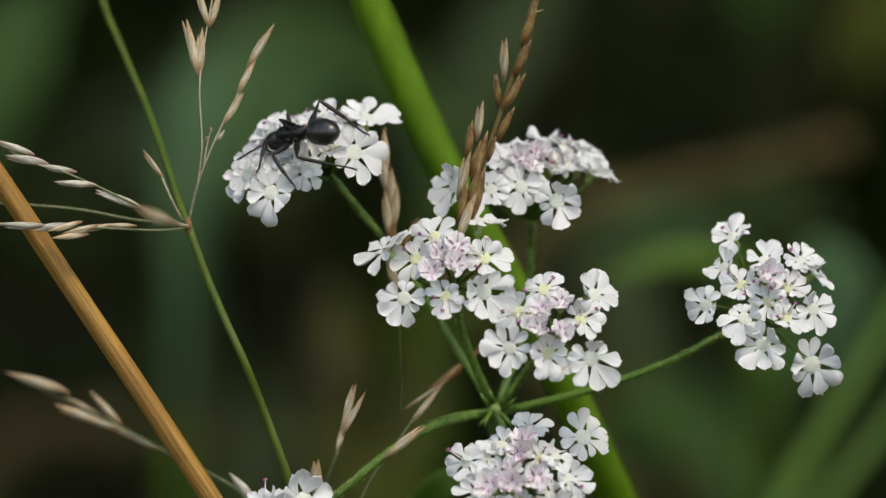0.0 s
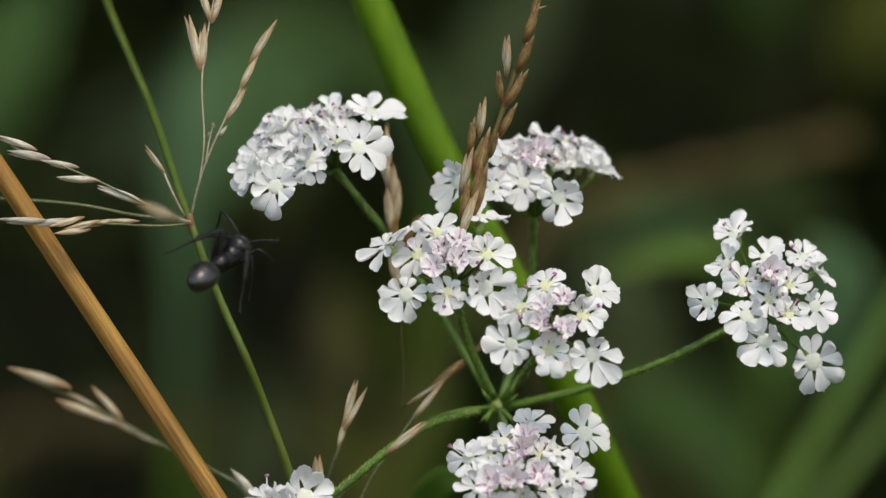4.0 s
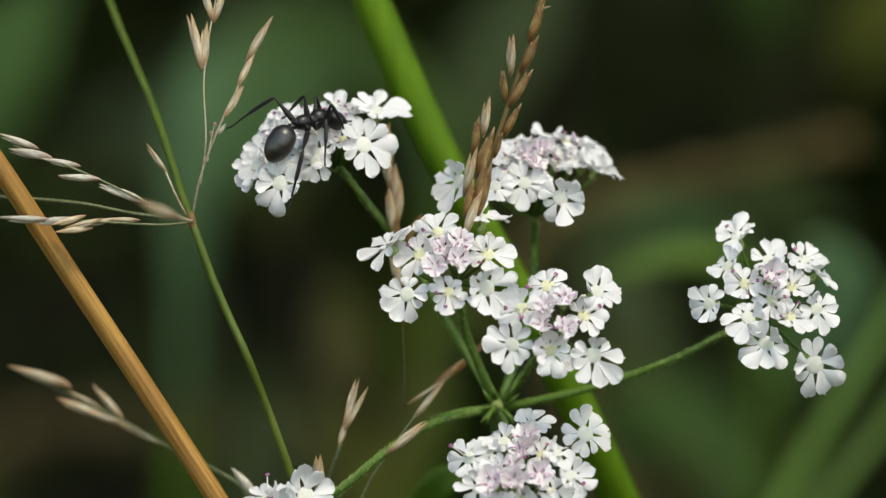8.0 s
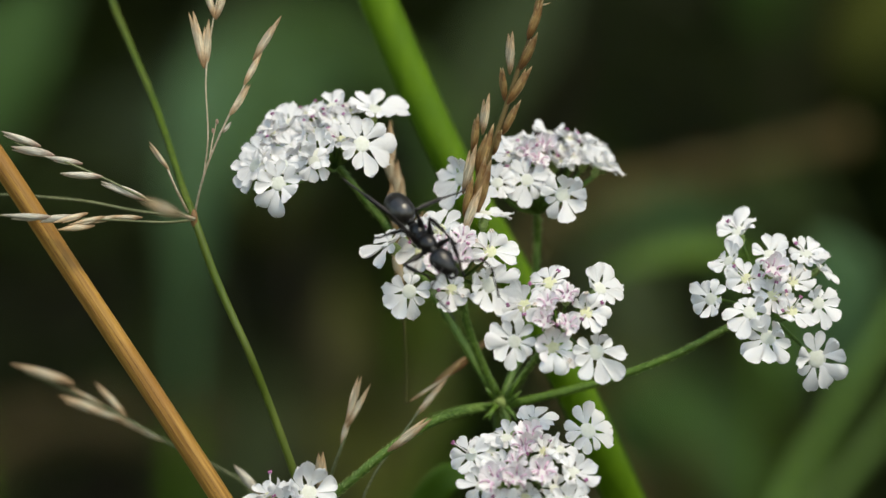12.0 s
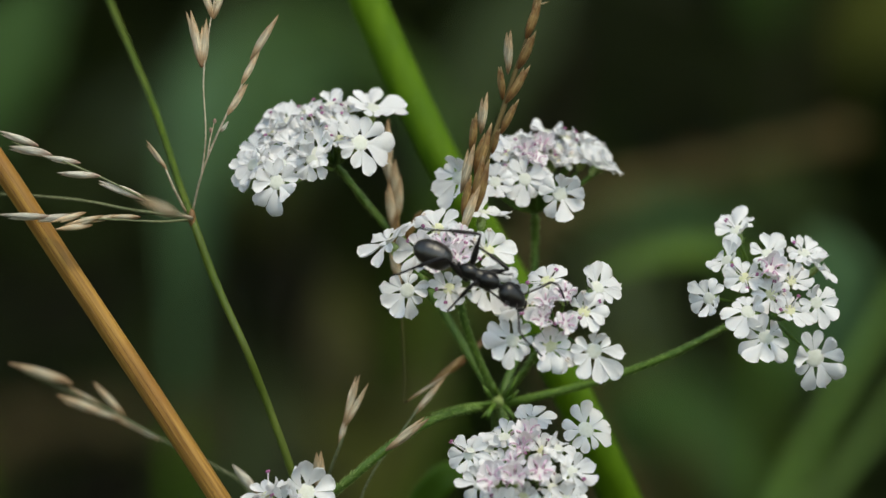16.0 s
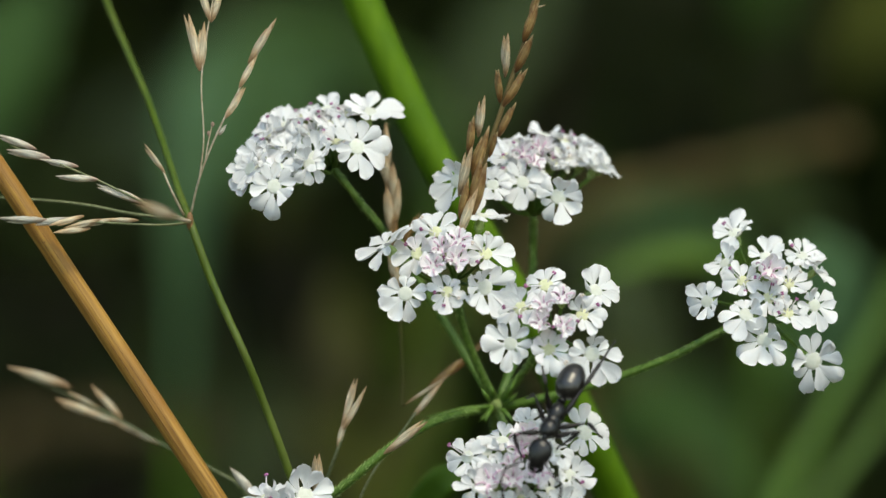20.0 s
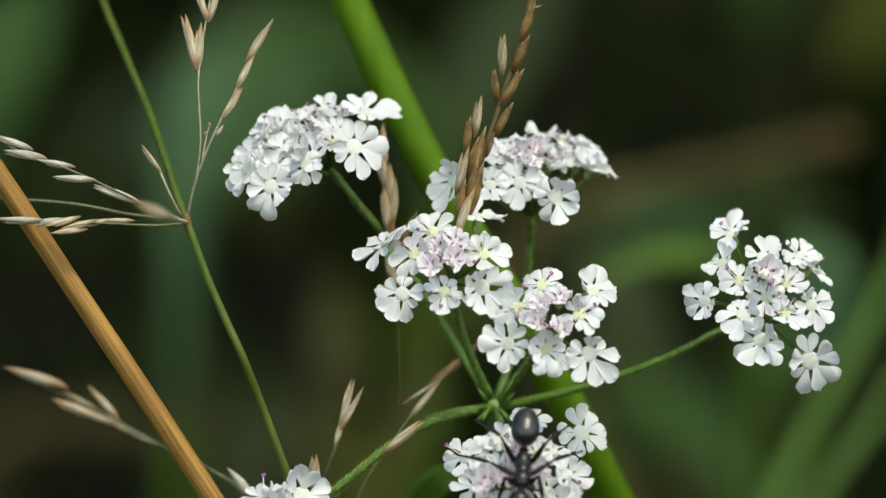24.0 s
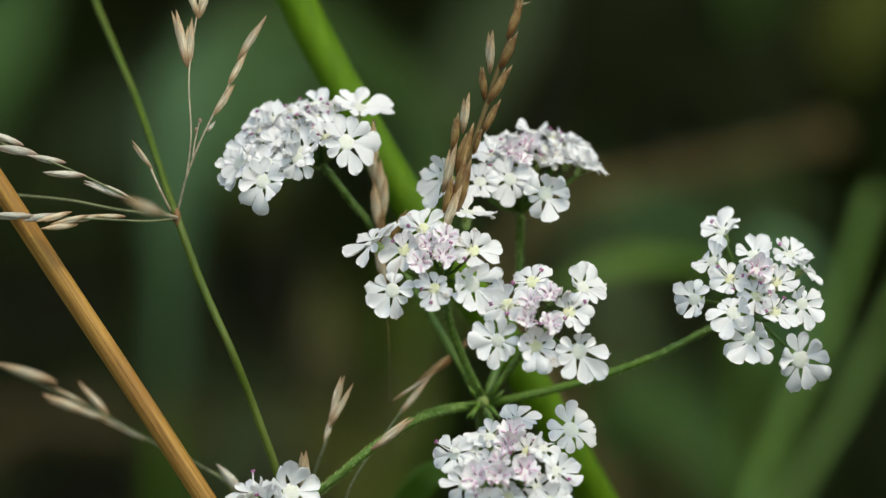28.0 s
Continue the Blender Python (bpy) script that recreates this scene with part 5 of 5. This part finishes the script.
def ant_way():
    """Times, ant hind-body and head places on the grid, depth and the side that its back faces."""
    return [
        (0, 578, 230, 481, 237, -1.5, "up"), (0.2, 568, 218, 470, 235, -1.5, "up"), (0.3, 553, 217, 452, 236, -1.5, "up"), (0.4, 505, 221, 453, 195, -1.5, "up"), (0.6, 497, 200, 479, 103, -1.5, "up"),
        (0.8, 485, 162, 413, 41, -2, "side"), (1, 466, 189, 394, 72, -2, "side"), (1.2, 467, 173, 392, 88, -2, "side"), (1.4, 372, 117, 313, 60, -2, "side"),
        (1.6, 366, 79, 277, 141, -2, "side"), (1.8, 318, 128, 313, 264, -2, "side"), (2, 333, 174, 314, 264, -2, "side"), (2.2, 345, 193, 312, 278, -2, "side"),
        (2.6, 368, 344, 301, 371, -9, "side"), (3, 346, 343, 290, 455, -9, "side"), (3.3, 282, 414, 311, 512, -9, "side"), (3.5, 287, 471, 357, 532, -9, "side"),
        (4.1, 372, 501, 440, 416, -9, "side"), (4.7, 419, 402, 489, 322, -1.5, "up"), (5.5, 466, 321, 554, 225, -1.5, "up"), (6, 459, 318, 552, 225, -1.5, "up"),
        (6.3, 465, 321, 549, 224, -1.5, "up"), (6.6, 453, 313, 548, 221, -1.5, "up"), (7, 455, 298, 565, 202, -1.5, "up"), (7.5, 484, 264, 598, 196, -1.5, "up"),
        (8, 490, 260, 600, 199, -1.5, "up"), (8.5, 505, 256, 612, 200, -1.5, "up"), (9, 512, 263, 612, 203, -1.5, "up"), (9.5, 502, 260, 619, 205, -1.5, "up"),
        (9.8, 495, 258, 619, 185, -1.5, "up"), (10.1, 535, 209, 664, 239, -1.5, "up"), (10.4, 582, 213, 695, 305, -1.5, "up"), (10.7, 652, 268, 697, 404, -6.5, "front"),
        (11, 669, 298, 719, 421, -6.5, "front"), (11.3, 672, 315, 743, 431, -6.5, "front"), (11.6, 694, 360, 764, 459, -6.5, "front"), (12, 698, 376, 771, 465, -6.5, "front"),
        (12.5, 709, 403, 762, 513, -6.5, "front"), (13.5, 726, 434, 841, 521, -6.5, "front"), (14.5, 752, 456, 888, 515, -6.5, "front"), (15, 756, 464, 900, 520, -6.5, "front"),
        (15.5, 758, 459, 904, 524, -6.5, "front"), (16, 761, 458, 904, 526, -6.5, "front"), (16.5, 769, 455, 908, 526, -6.5, "front"), (17, 776, 451, 911, 529, -6.5, "front"),
        (17.4, 791, 439, 915, 534, -6.5, "front"), (17.7, 837, 455, 965, 533, -6.5, "front"), (18, 890, 468, 1037, 500, -8, "front"), (18.2, 975, 484, 1085, 554, -8, "front"),
        (18.5, 1032, 602, 1032, 746, -8, "front"), (18.8, 1032, 644, 992, 767, -8, "front"), (19.1, 1021, 647, 977, 767, -8, "front"), (19.4, 1025, 663, 966, 784, -8, "front"),
        (19.7, 1017, 666, 961, 789, -8, "front"), (20, 1012, 677, 955, 794, -8, "front"), (20.5, 965, 687, 934, 820, -8, "front"), (21, 964, 701, 911, 820, -8, "front"),
        (21.5, 973, 720, 903, 833, -8, "front"), (22.5, 947, 737, 907, 857, -8, "front"), (23.5, 931, 750, 912, 875, -8, "front"), (24, 936, 757, 926, 887, -8, "front"),
        (24.3, 939, 755, 920, 887, -8, "front"), (24.6, 922, 764, 934, 895, -8, "front"), (24.9, 912, 787, 936, 918, -8, "front"), (25.05, 937, 818, 977, 948, -8, "front"),
        (25.2, 991, 868, 1028, 998, -8, "front"), (25.5, 952, 882, 906, 992, -8, "front"), (25.8, 913, 871, 813, 860, -8, "front"), (26, 814, 873, 734, 906, -8, "front"),
        (26.3, 741, 903, 666, 971, -8, "front"), (26.6, 684, 963, 575, 1053, -8, "front"), (28, 625, 1029, 525, 1129, -8, "front")]


BEND = ((0, 8), (3.5, 0), (5.5, 20), (7, 42), (9.5, 55), (10.1, 8), (12, 0), (28, 0))   # time, droop of the hind body in degrees


def ant_poses(times):
    way = ant_way()
    keys = np.array([w[0] for w in way])
    track = {}
    for i, get in enumerate((lambda w: w[1], lambda w: w[2], lambda w: w[3], lambda w: w[4], lambda w: w[5],
                             lambda w: UP[w[6]].x, lambda w: UP[w[6]].y, lambda w: UP[w[6]].z)):
        track[i] = np.interp(times, keys, [get(w) for w in way])
    out = []
    for i in range(len(times)):
        gu, gv, hu, hv, d = (track[k][i] for k in range(5))
        n = Vector((track[5][i], track[6][i], track[7][i])).normalized()
        du, dv = hu - gu, -(hv - gv)
        p = math.hypot(du, dv)
        c = min(1.0, p / 156.0)
        f = Vector((du / p * c, 0, dv / p * c))
        rest = math.sqrt(max(0.0, 1 - c * c))
        # the back faces n: the body dips towards or away from the eye as it must
        f.y = -rest if (f.x * n.x + f.z * n.z) * -n.y < 0 else rest
        f.normalize()
        z = (n - f * n.dot(f)).normalized()
        droop = math.radians(np.interp(times[i], [w[0] for w in BEND], [w[1] for w in BEND]))
        gx, gz = (-1.68 - 1.32 * math.cos(droop)) * MM, -1.32 * math.sin(droop) * MM
        dip = math.atan2(-gz, 2.15 * MM - gx)
        x, z = f * math.cos(dip) - z * math.sin(dip), f * math.sin(dip) + z * math.cos(dip)
        at = place(gu, gv, d) - x * gx - z * gz
        at.y += (d / 1000 - at.y) * 0.6
        y = z.cross(x)
        m = Matrix((x, y, z)).transposed().to_4x4()
        m.translation = at
        out.append(m)
    return out


def reach(hip, foot, l1, l2, side, knee_to=None):
    """Poses of an upper leg at hip and of the lower leg on it, so that the foot comes to its place."""
    to = foot - hip
    far = min(max(to.length, abs(l1 - l2) * 1.08), (l1 + l2) * 0.985)
    x = to.normalized()
    up = knee_to or Vector((0, side * 0.25, 1))
    axis = up.cross(x)
    if axis.length < 1e-6:
        axis = Vector((0, 1, 0))
    axis.normalize()
    a = math.acos(max(-1, min(1, (l1 * l1 + far * far - l2 * l2) / (2 * l1 * far))))
    knee = Matrix.Rotation(-a, 3, axis) @ x
    fx, fy = knee, axis
    fz = fx.cross(fy)
    m = Matrix((fx, fy, fz)).transposed().to_4x4()
    m.translation = hip
    b = math.acos(max(-1, min(1, (l1 * l1 + l2 * l2 - far * far) / (2 * l1 * l2))))
    return m, pose(l1, 0, 0) @ Matrix.Rotation(math.pi - b, 4, "Y")


# where feet stand for a while: leg, side of the body, then time, column, row and depth
STANDS = [
    ("hind", -1, ((0, 656, 233, -1), (0.1, 654, 231, -1), (0.3, 606, 222, -1))),
    ("hind", 1, ((0, 633, 295, -3), (0.3, 625, 294, -3))),
    ("mid", 1, ((0, 527, 331, -3), (0.1, 525, 330, -3), (0.3, 496, 332, -3))),
    ("front", 1, ((0, 458, 298, -3), (0.1, 455, 297, -3))),
    ("hind", 1, ((11.8, 815, 340, -6.5), (12.2, 815, 344, -6.5))),
    ("mid", 1, ((11.8, 801, 436, -6.5), (12.2, 801, 440, -6.5))),
    ("hind", -1, ((11.8, 598, 320, -6.5), (12.2, 604, 330, -6.5))),
    ("mid", -1, ((11.8, 656, 426, -6.5), (12.2, 658, 430, -6.5))),
    ("front", -1, ((11.8, 752, 496, -6.5), (12.2, 752, 502, -6.5))),
    ("hind", 1, ((5.5, 371, 297, 0), (6.5, 378, 290, 0), (6.9, 393, 232, 0), (8, 397, 231, 0), (9, 394, 242, 0), (9.6, 397, 240, 0))),
    ("hind", -1, ((5.5, 505, 386, -3), (6.5, 507, 378, -3), (7.5, 507, 372, -3), (9, 510, 374, -3), (9.6, 502, 372, -3))),
    ("mid", -1, ((5.5, 590, 290, -3), (6.5, 586, 278, -3), (7, 572, 316, -3), (7.5, 572, 295, -3), (9.6, 572, 296, -3))),
    ("hind", 1, ((14.5, 736, 408, -6.8), (16, 740, 412, -6.8), (17, 742, 418, -6.8), (17.4, 748, 416, -6.8))),
    ("mid", 1, ((14.5, 835, 432, -6.5), (17, 829, 437, -6.5), (17.4, 832, 437, -6.5))),
    ("front", 1, ((14.5, 900, 488, -6.5), (17, 905, 497, -6.5), (17.4, 907, 497, -6.5))),
    ("hind", -1, ((14.5, 692, 494, -6.5), (16, 690, 496, -6.5), (17.4, 685, 498, -6.5))),
    ("mid", -1, ((14.5, 790, 560, -6.5), (17.4, 789, 556, -6.5))),
    ("front", -1, ((14.5, 882, 540, -6.5), (17.4, 886, 538, -6.5))),
    ("hind", 1, ((18.8, 1098, 588, -6), (20, 1098, 593, -6), (21, 1096, 630, -6), (21.6, 1088, 640, -6), (23.4, 1008, 734, -6), (24.6, 1016, 776, -6))),
    ("hind", -1, ((18.8, 988, 635, -6), (19.4, 975, 645, -6), (20, 960, 651, -6), (21, 921, 656, -6), (21.6, 905, 668, -6), (23.4, 848, 740, -6), (24.6, 844, 750, -6))),
    ("mid", 1, ((18.8, 1086, 745, -6), (20, 1066, 776, -6), (21, 1075, 797, -6), (21.6, 1068, 800, -6), (23.4, 1042, 766, -6), (24.6, 1030, 834, -6))),
    ("mid", -1, ((18.8, 968, 695, -6), (20, 932, 706, -6), (21, 878, 788, -6), (21.6, 870, 792, -6), (23.4, 816, 798, -6), (24.6, 806, 812, -6))),
    ("front", -1, ((18.8, 950, 795, -7), (20, 922, 815, -7), (21, 886, 848, -7), (21.6, 880, 850, -7))),
    ("front", 1, ((18.8, 1010, 787, -7), (20, 987, 797, -7), (21, 965, 850, -7), (21.6, 955, 860, -7)))]


KNEES = {("hind", 1): Vector((0.5, -0.5, 1)), ("mid", 1): Vector((1, -0.6, 0.3)), ("hind", -1): Vector((0, -0.6, 0.5)), ("mid", -1): Vector((0.3, -0.8, 0.4))}
KNEES_EARLY = {("hind", -1): Vector((-0.1, 0, 1)), ("mid", -1): Vector((-0.4, 0, 1)), ("hind", 1): Vector((-0.6, -0.8, -0.2)), ("mid", 1): Vector((-0.8, -0.6, -0.1))}


def stand(name, side, t):
    """The place where a foot stands at t, and how firmly, from 0 to 1."""
    for leg, s, rows in STANDS:
        hold = min(1.0, (t - rows[0][0]) / 0.3 + 1, (rows[-1][0] - t) / 0.3 + 1)
        if leg == name and s == side and hold > 0:
            when = [r[0] for r in rows]
            return place(*(float(np.interp(t, when, [r[k] for r in rows])) for k in (1, 2, 3))), hold
    return None, 0.0


def ant_motion():
    times = [round(i * 0.1, 1) for i in range(281)]
    poses = ant_poses(times)
    walk(ant, list(zip(times, poses)))
    # distance gone, for the gait
    gone = [0.0]
    for a, b in zip(poses, poses[1:]):
        turn = a.to_quaternion().rotation_difference(b.to_quaternion()).angle
        gone.append(gone[-1] + (a.translation - b.translation).length + min(turn, 6.283 - turn) * 1.5 * MM)
    gone = np.array(gone) + np.arange(len(gone)) * 1e-9
    stride = 2.6 * MM
    for k, (femur, tibia, hip, l1, l2, rest, side, name) in enumerate(LEGS):
        shift = (0.0 if (side > 0) == (name != "mid") else 0.5) + 0.07 * k
        rows_f, rows_t = [], []
        for i, t in enumerate(times):
            c = gone[i] / stride + shift
            whole, part_way = math.floor(c), c - math.floor(c)

            def planted(step):
                s = (step + 0.35 - shift) * stride
                j = int(min(len(times) - 1, max(0, np.searchsorted(gone, s))))
                wob = Vector((math.sin(step * 2.3 + k), math.cos(step * 1.7 + k * 2), 0.4 * math.sin(step * 3.1 + k))) * 0.35 * MM
                return poses[j] @ (rest + wob)
            if part_way < 0.7:
                foot, lift = planted(whole), 0.0
            else:
                u = (part_way - 0.7) / 0.3
                foot, lift = planted(whole).lerp(planted(whole + 1), u), math.sin(math.pi * u) * 0.5 * MM
            local = poses[i].inverted() @ foot
            # no foot strays far from where its leg can stand
            off = local - rest
            if off.length > 1.3 * MM:
                off *= 1.3 * MM / off.length
            local = rest + off + Vector((0, 0, lift))
            held, firm = stand(name, side, t)
            if firm:
                local = local.lerp(poses[i].inverted() @ held, firm)
            # the raised hind knee and the folded middle leg of the ant at rest
            bent = KNEES.get((name, side)) if 14.3 < t < 17.6 else KNEES_EARLY.get((name, side)) if t < 0.45 else None
            a, b = reach(hip, local, l1, l2, side, poses[i].to_3x3().inverted() @ bent if bent else None)
            rows_f.append((t, a))
            rows_t.append((t, b))
        walk(femur, rows_f)
        walk(tibia, rows_t)
    for ob, s in ANTENNAE:
        home = ob.matrix_basis.copy()
        walk(ob, [(t, home @ pose(0, 0, 0, 0, 12 * math.sin(t * 3.1 + s), 10 * math.sin(t * 4.3 + s * 2))) for t in [i * 0.25 for i in range(113)]])
    walk(gaster, [(t, GASTER_POSE @ pose(0, 0, 0, 0, -a, 0)) for t, a in BEND])
    walk(head, [(t, HEAD_POSE @ pose(0, 0, 0, 0, a, b)) for t, a, b in ((0, 10, 0), (5.5, 0, 12), (7, 18, -5), (9, 20, 8), (10, 0, -10), (11, 5, 0), (13, 0, 10), (16, 0, -8), (20, 5, 6), (25, 0, -6), (28, 0, 0))])


def sway(name, at, rows):
    """Turns a flower head and its ray about the plant's node. Rows: time, shift of the head in grid steps to the right and up."""
    pivot = NODE - PLANT_BASE
    arm = at - NODE
    poses = []
    for t, dx, dz in rows:
        move = Vector((dx, 0, dz)) * STEP
        axis = arm.cross(move)
        ang = axis.length / arm.length_squared
        turn = Matrix.Rotation(ang, 4, axis.normalized()) if ang > 1e-9 else Matrix.Identity(4)
        poses.append((t, Matrix.Translation(pivot) @ turn @ Matrix.Translation(-pivot)))
    walk(RAYS[name], poses)
    for ob, m in HEADS[name]:
        walk(ob, [(t, p @ m) for t, p in poses])


def bend_branch(rows):
    """The rising grass branch gives way under the ant. Rows: time, shift of its tip in grid steps to the right and up."""
    arm = place(470, 80, -2) - place(338, 388, 0)
    for ob, turn, at in BRANCH:
        out = []
        for t, dx, dz in rows:
            axis = arm.cross(Vector((dx, 0, dz)) * STEP)
            ang = axis.length / arm.length_squared
            r = Matrix.Rotation(ang, 4, axis.normalized()) if ang > 1e-9 else Matrix.Identity(4)
            out.append((t, Matrix.Translation(BRANCH_FOOT) @ r @ Matrix.Translation(-BRANCH_FOOT) @ Matrix.Translation(at) @ turn))
        walk(ob, out)


def motions():
    ant_motion()
    bend_branch(((0, 0, 1), (0.5, 0, 0), (1, -6, 1), (1.5, -13, -7), (2, -15, -11), (2.5, -2, -2), (3, 0, 0), (5.5, -2, 0), (6, -5, -1), (6.5, 0, 0), (7, -21, 4), (7.5, -18, 1), (8, -13, -3), (8.5, -8, -2), (9, -5, -1), (10, -1, -1), (12, 0, 0), (17, -1, -1), (25, 0, 0), (28, 4, 0)))
    lean = ((0, 0), (5, 1), (6, 3.8), (6.5, 5.5), (7, 7.6), (7.5, 5.9), (8, 4.7), (8.5, 7.2), (9, 4.4), (9.5, 5), (10, -0.5), (12.5, 0), (15, 2.3), (16.5, 0), (24, -0.6), (25, -2), (26, -4.4), (27, -2.7), (28, -5.6))
    foot = SPIKE.location.copy()
    walk(SPIKE, [(t, Matrix.Translation(foot) @ Matrix.Rotation(s * STEP / (HIGH + 0.009), 4, "Y")) for t, s in lean])
    sway("left", place(560, 250, 3), ((0, -1.7, -1.8), (0.5, -2, -2.5), (1, 0, 1), (3, 0, 0), (3.5, 1, 0), (5.5, 10, 2), (6, 8, 4), (6.5, 1, -7), (7, 11, 7), (7.5, 10.6, 8.6), (8, 7.7, 6.2),
                                     (8.5, 11.8, 8.9), (9, 7.2, 5.3), (9.5, 6, 3.7), (10, 0, -1.7), (11, 1, 0), (15, 2.8, 0), (17, 2.7, 1), (19, 0.8, 0.4), (24, 0.6, 0.4), (26, 1.5, 1), (28, 3.7, 2.8)))
    sway("right", place(1390, 570, 2), ((0, 0, 0), (5.5, 0, 0), (6, 0, -3.3), (6.5, 0, 2.3), (7, 0, -3.3), (7.5, 0, -4.7), (8, 0, -3), (8.5, 0, -5.1), (9, 0, -1), (9.5, 0, -2.2), (10.5, 0, 1), (15, 0, 0), (25, 0, 0), (26.5, 0, -2.7), (28, 0, -2)))
    wind = ((0, 2.5), (1.5, 1), (3, 0), (6, -4), (8.5, -4), (9.5, -1), (11, 1), (12.5, 2), (14.5, -2), (15, -4), (15.5, -9), (16.5, -10), (17, -17), (18, -12), (19, -13), (21.5, -13), (23.5, -18), (24, -25), (24.5, -29), (25, -33), (25.5, -34), (26, -48), (26.5, -58), (27, -59), (27.5, -69), (28, -82))
    high = place(640, 100, 25) - LEAN_FOOT
    walk(UPPER_STEM, [(t, Matrix.Translation(LEAN_LOCAL) @ Matrix.Rotation(math.atan2(s * STEP * 1.07, high.z), 4, "Y")) for t, s in wind])
    walk(bush_stem, [(t, Matrix.Translation(BUSH_FOOT - bush_base) @ Matrix.Rotation(math.atan2(s * STEP * 1.4, 620 * STEP * 1.4), 4, "Y")) for t, s in wind])


motions()
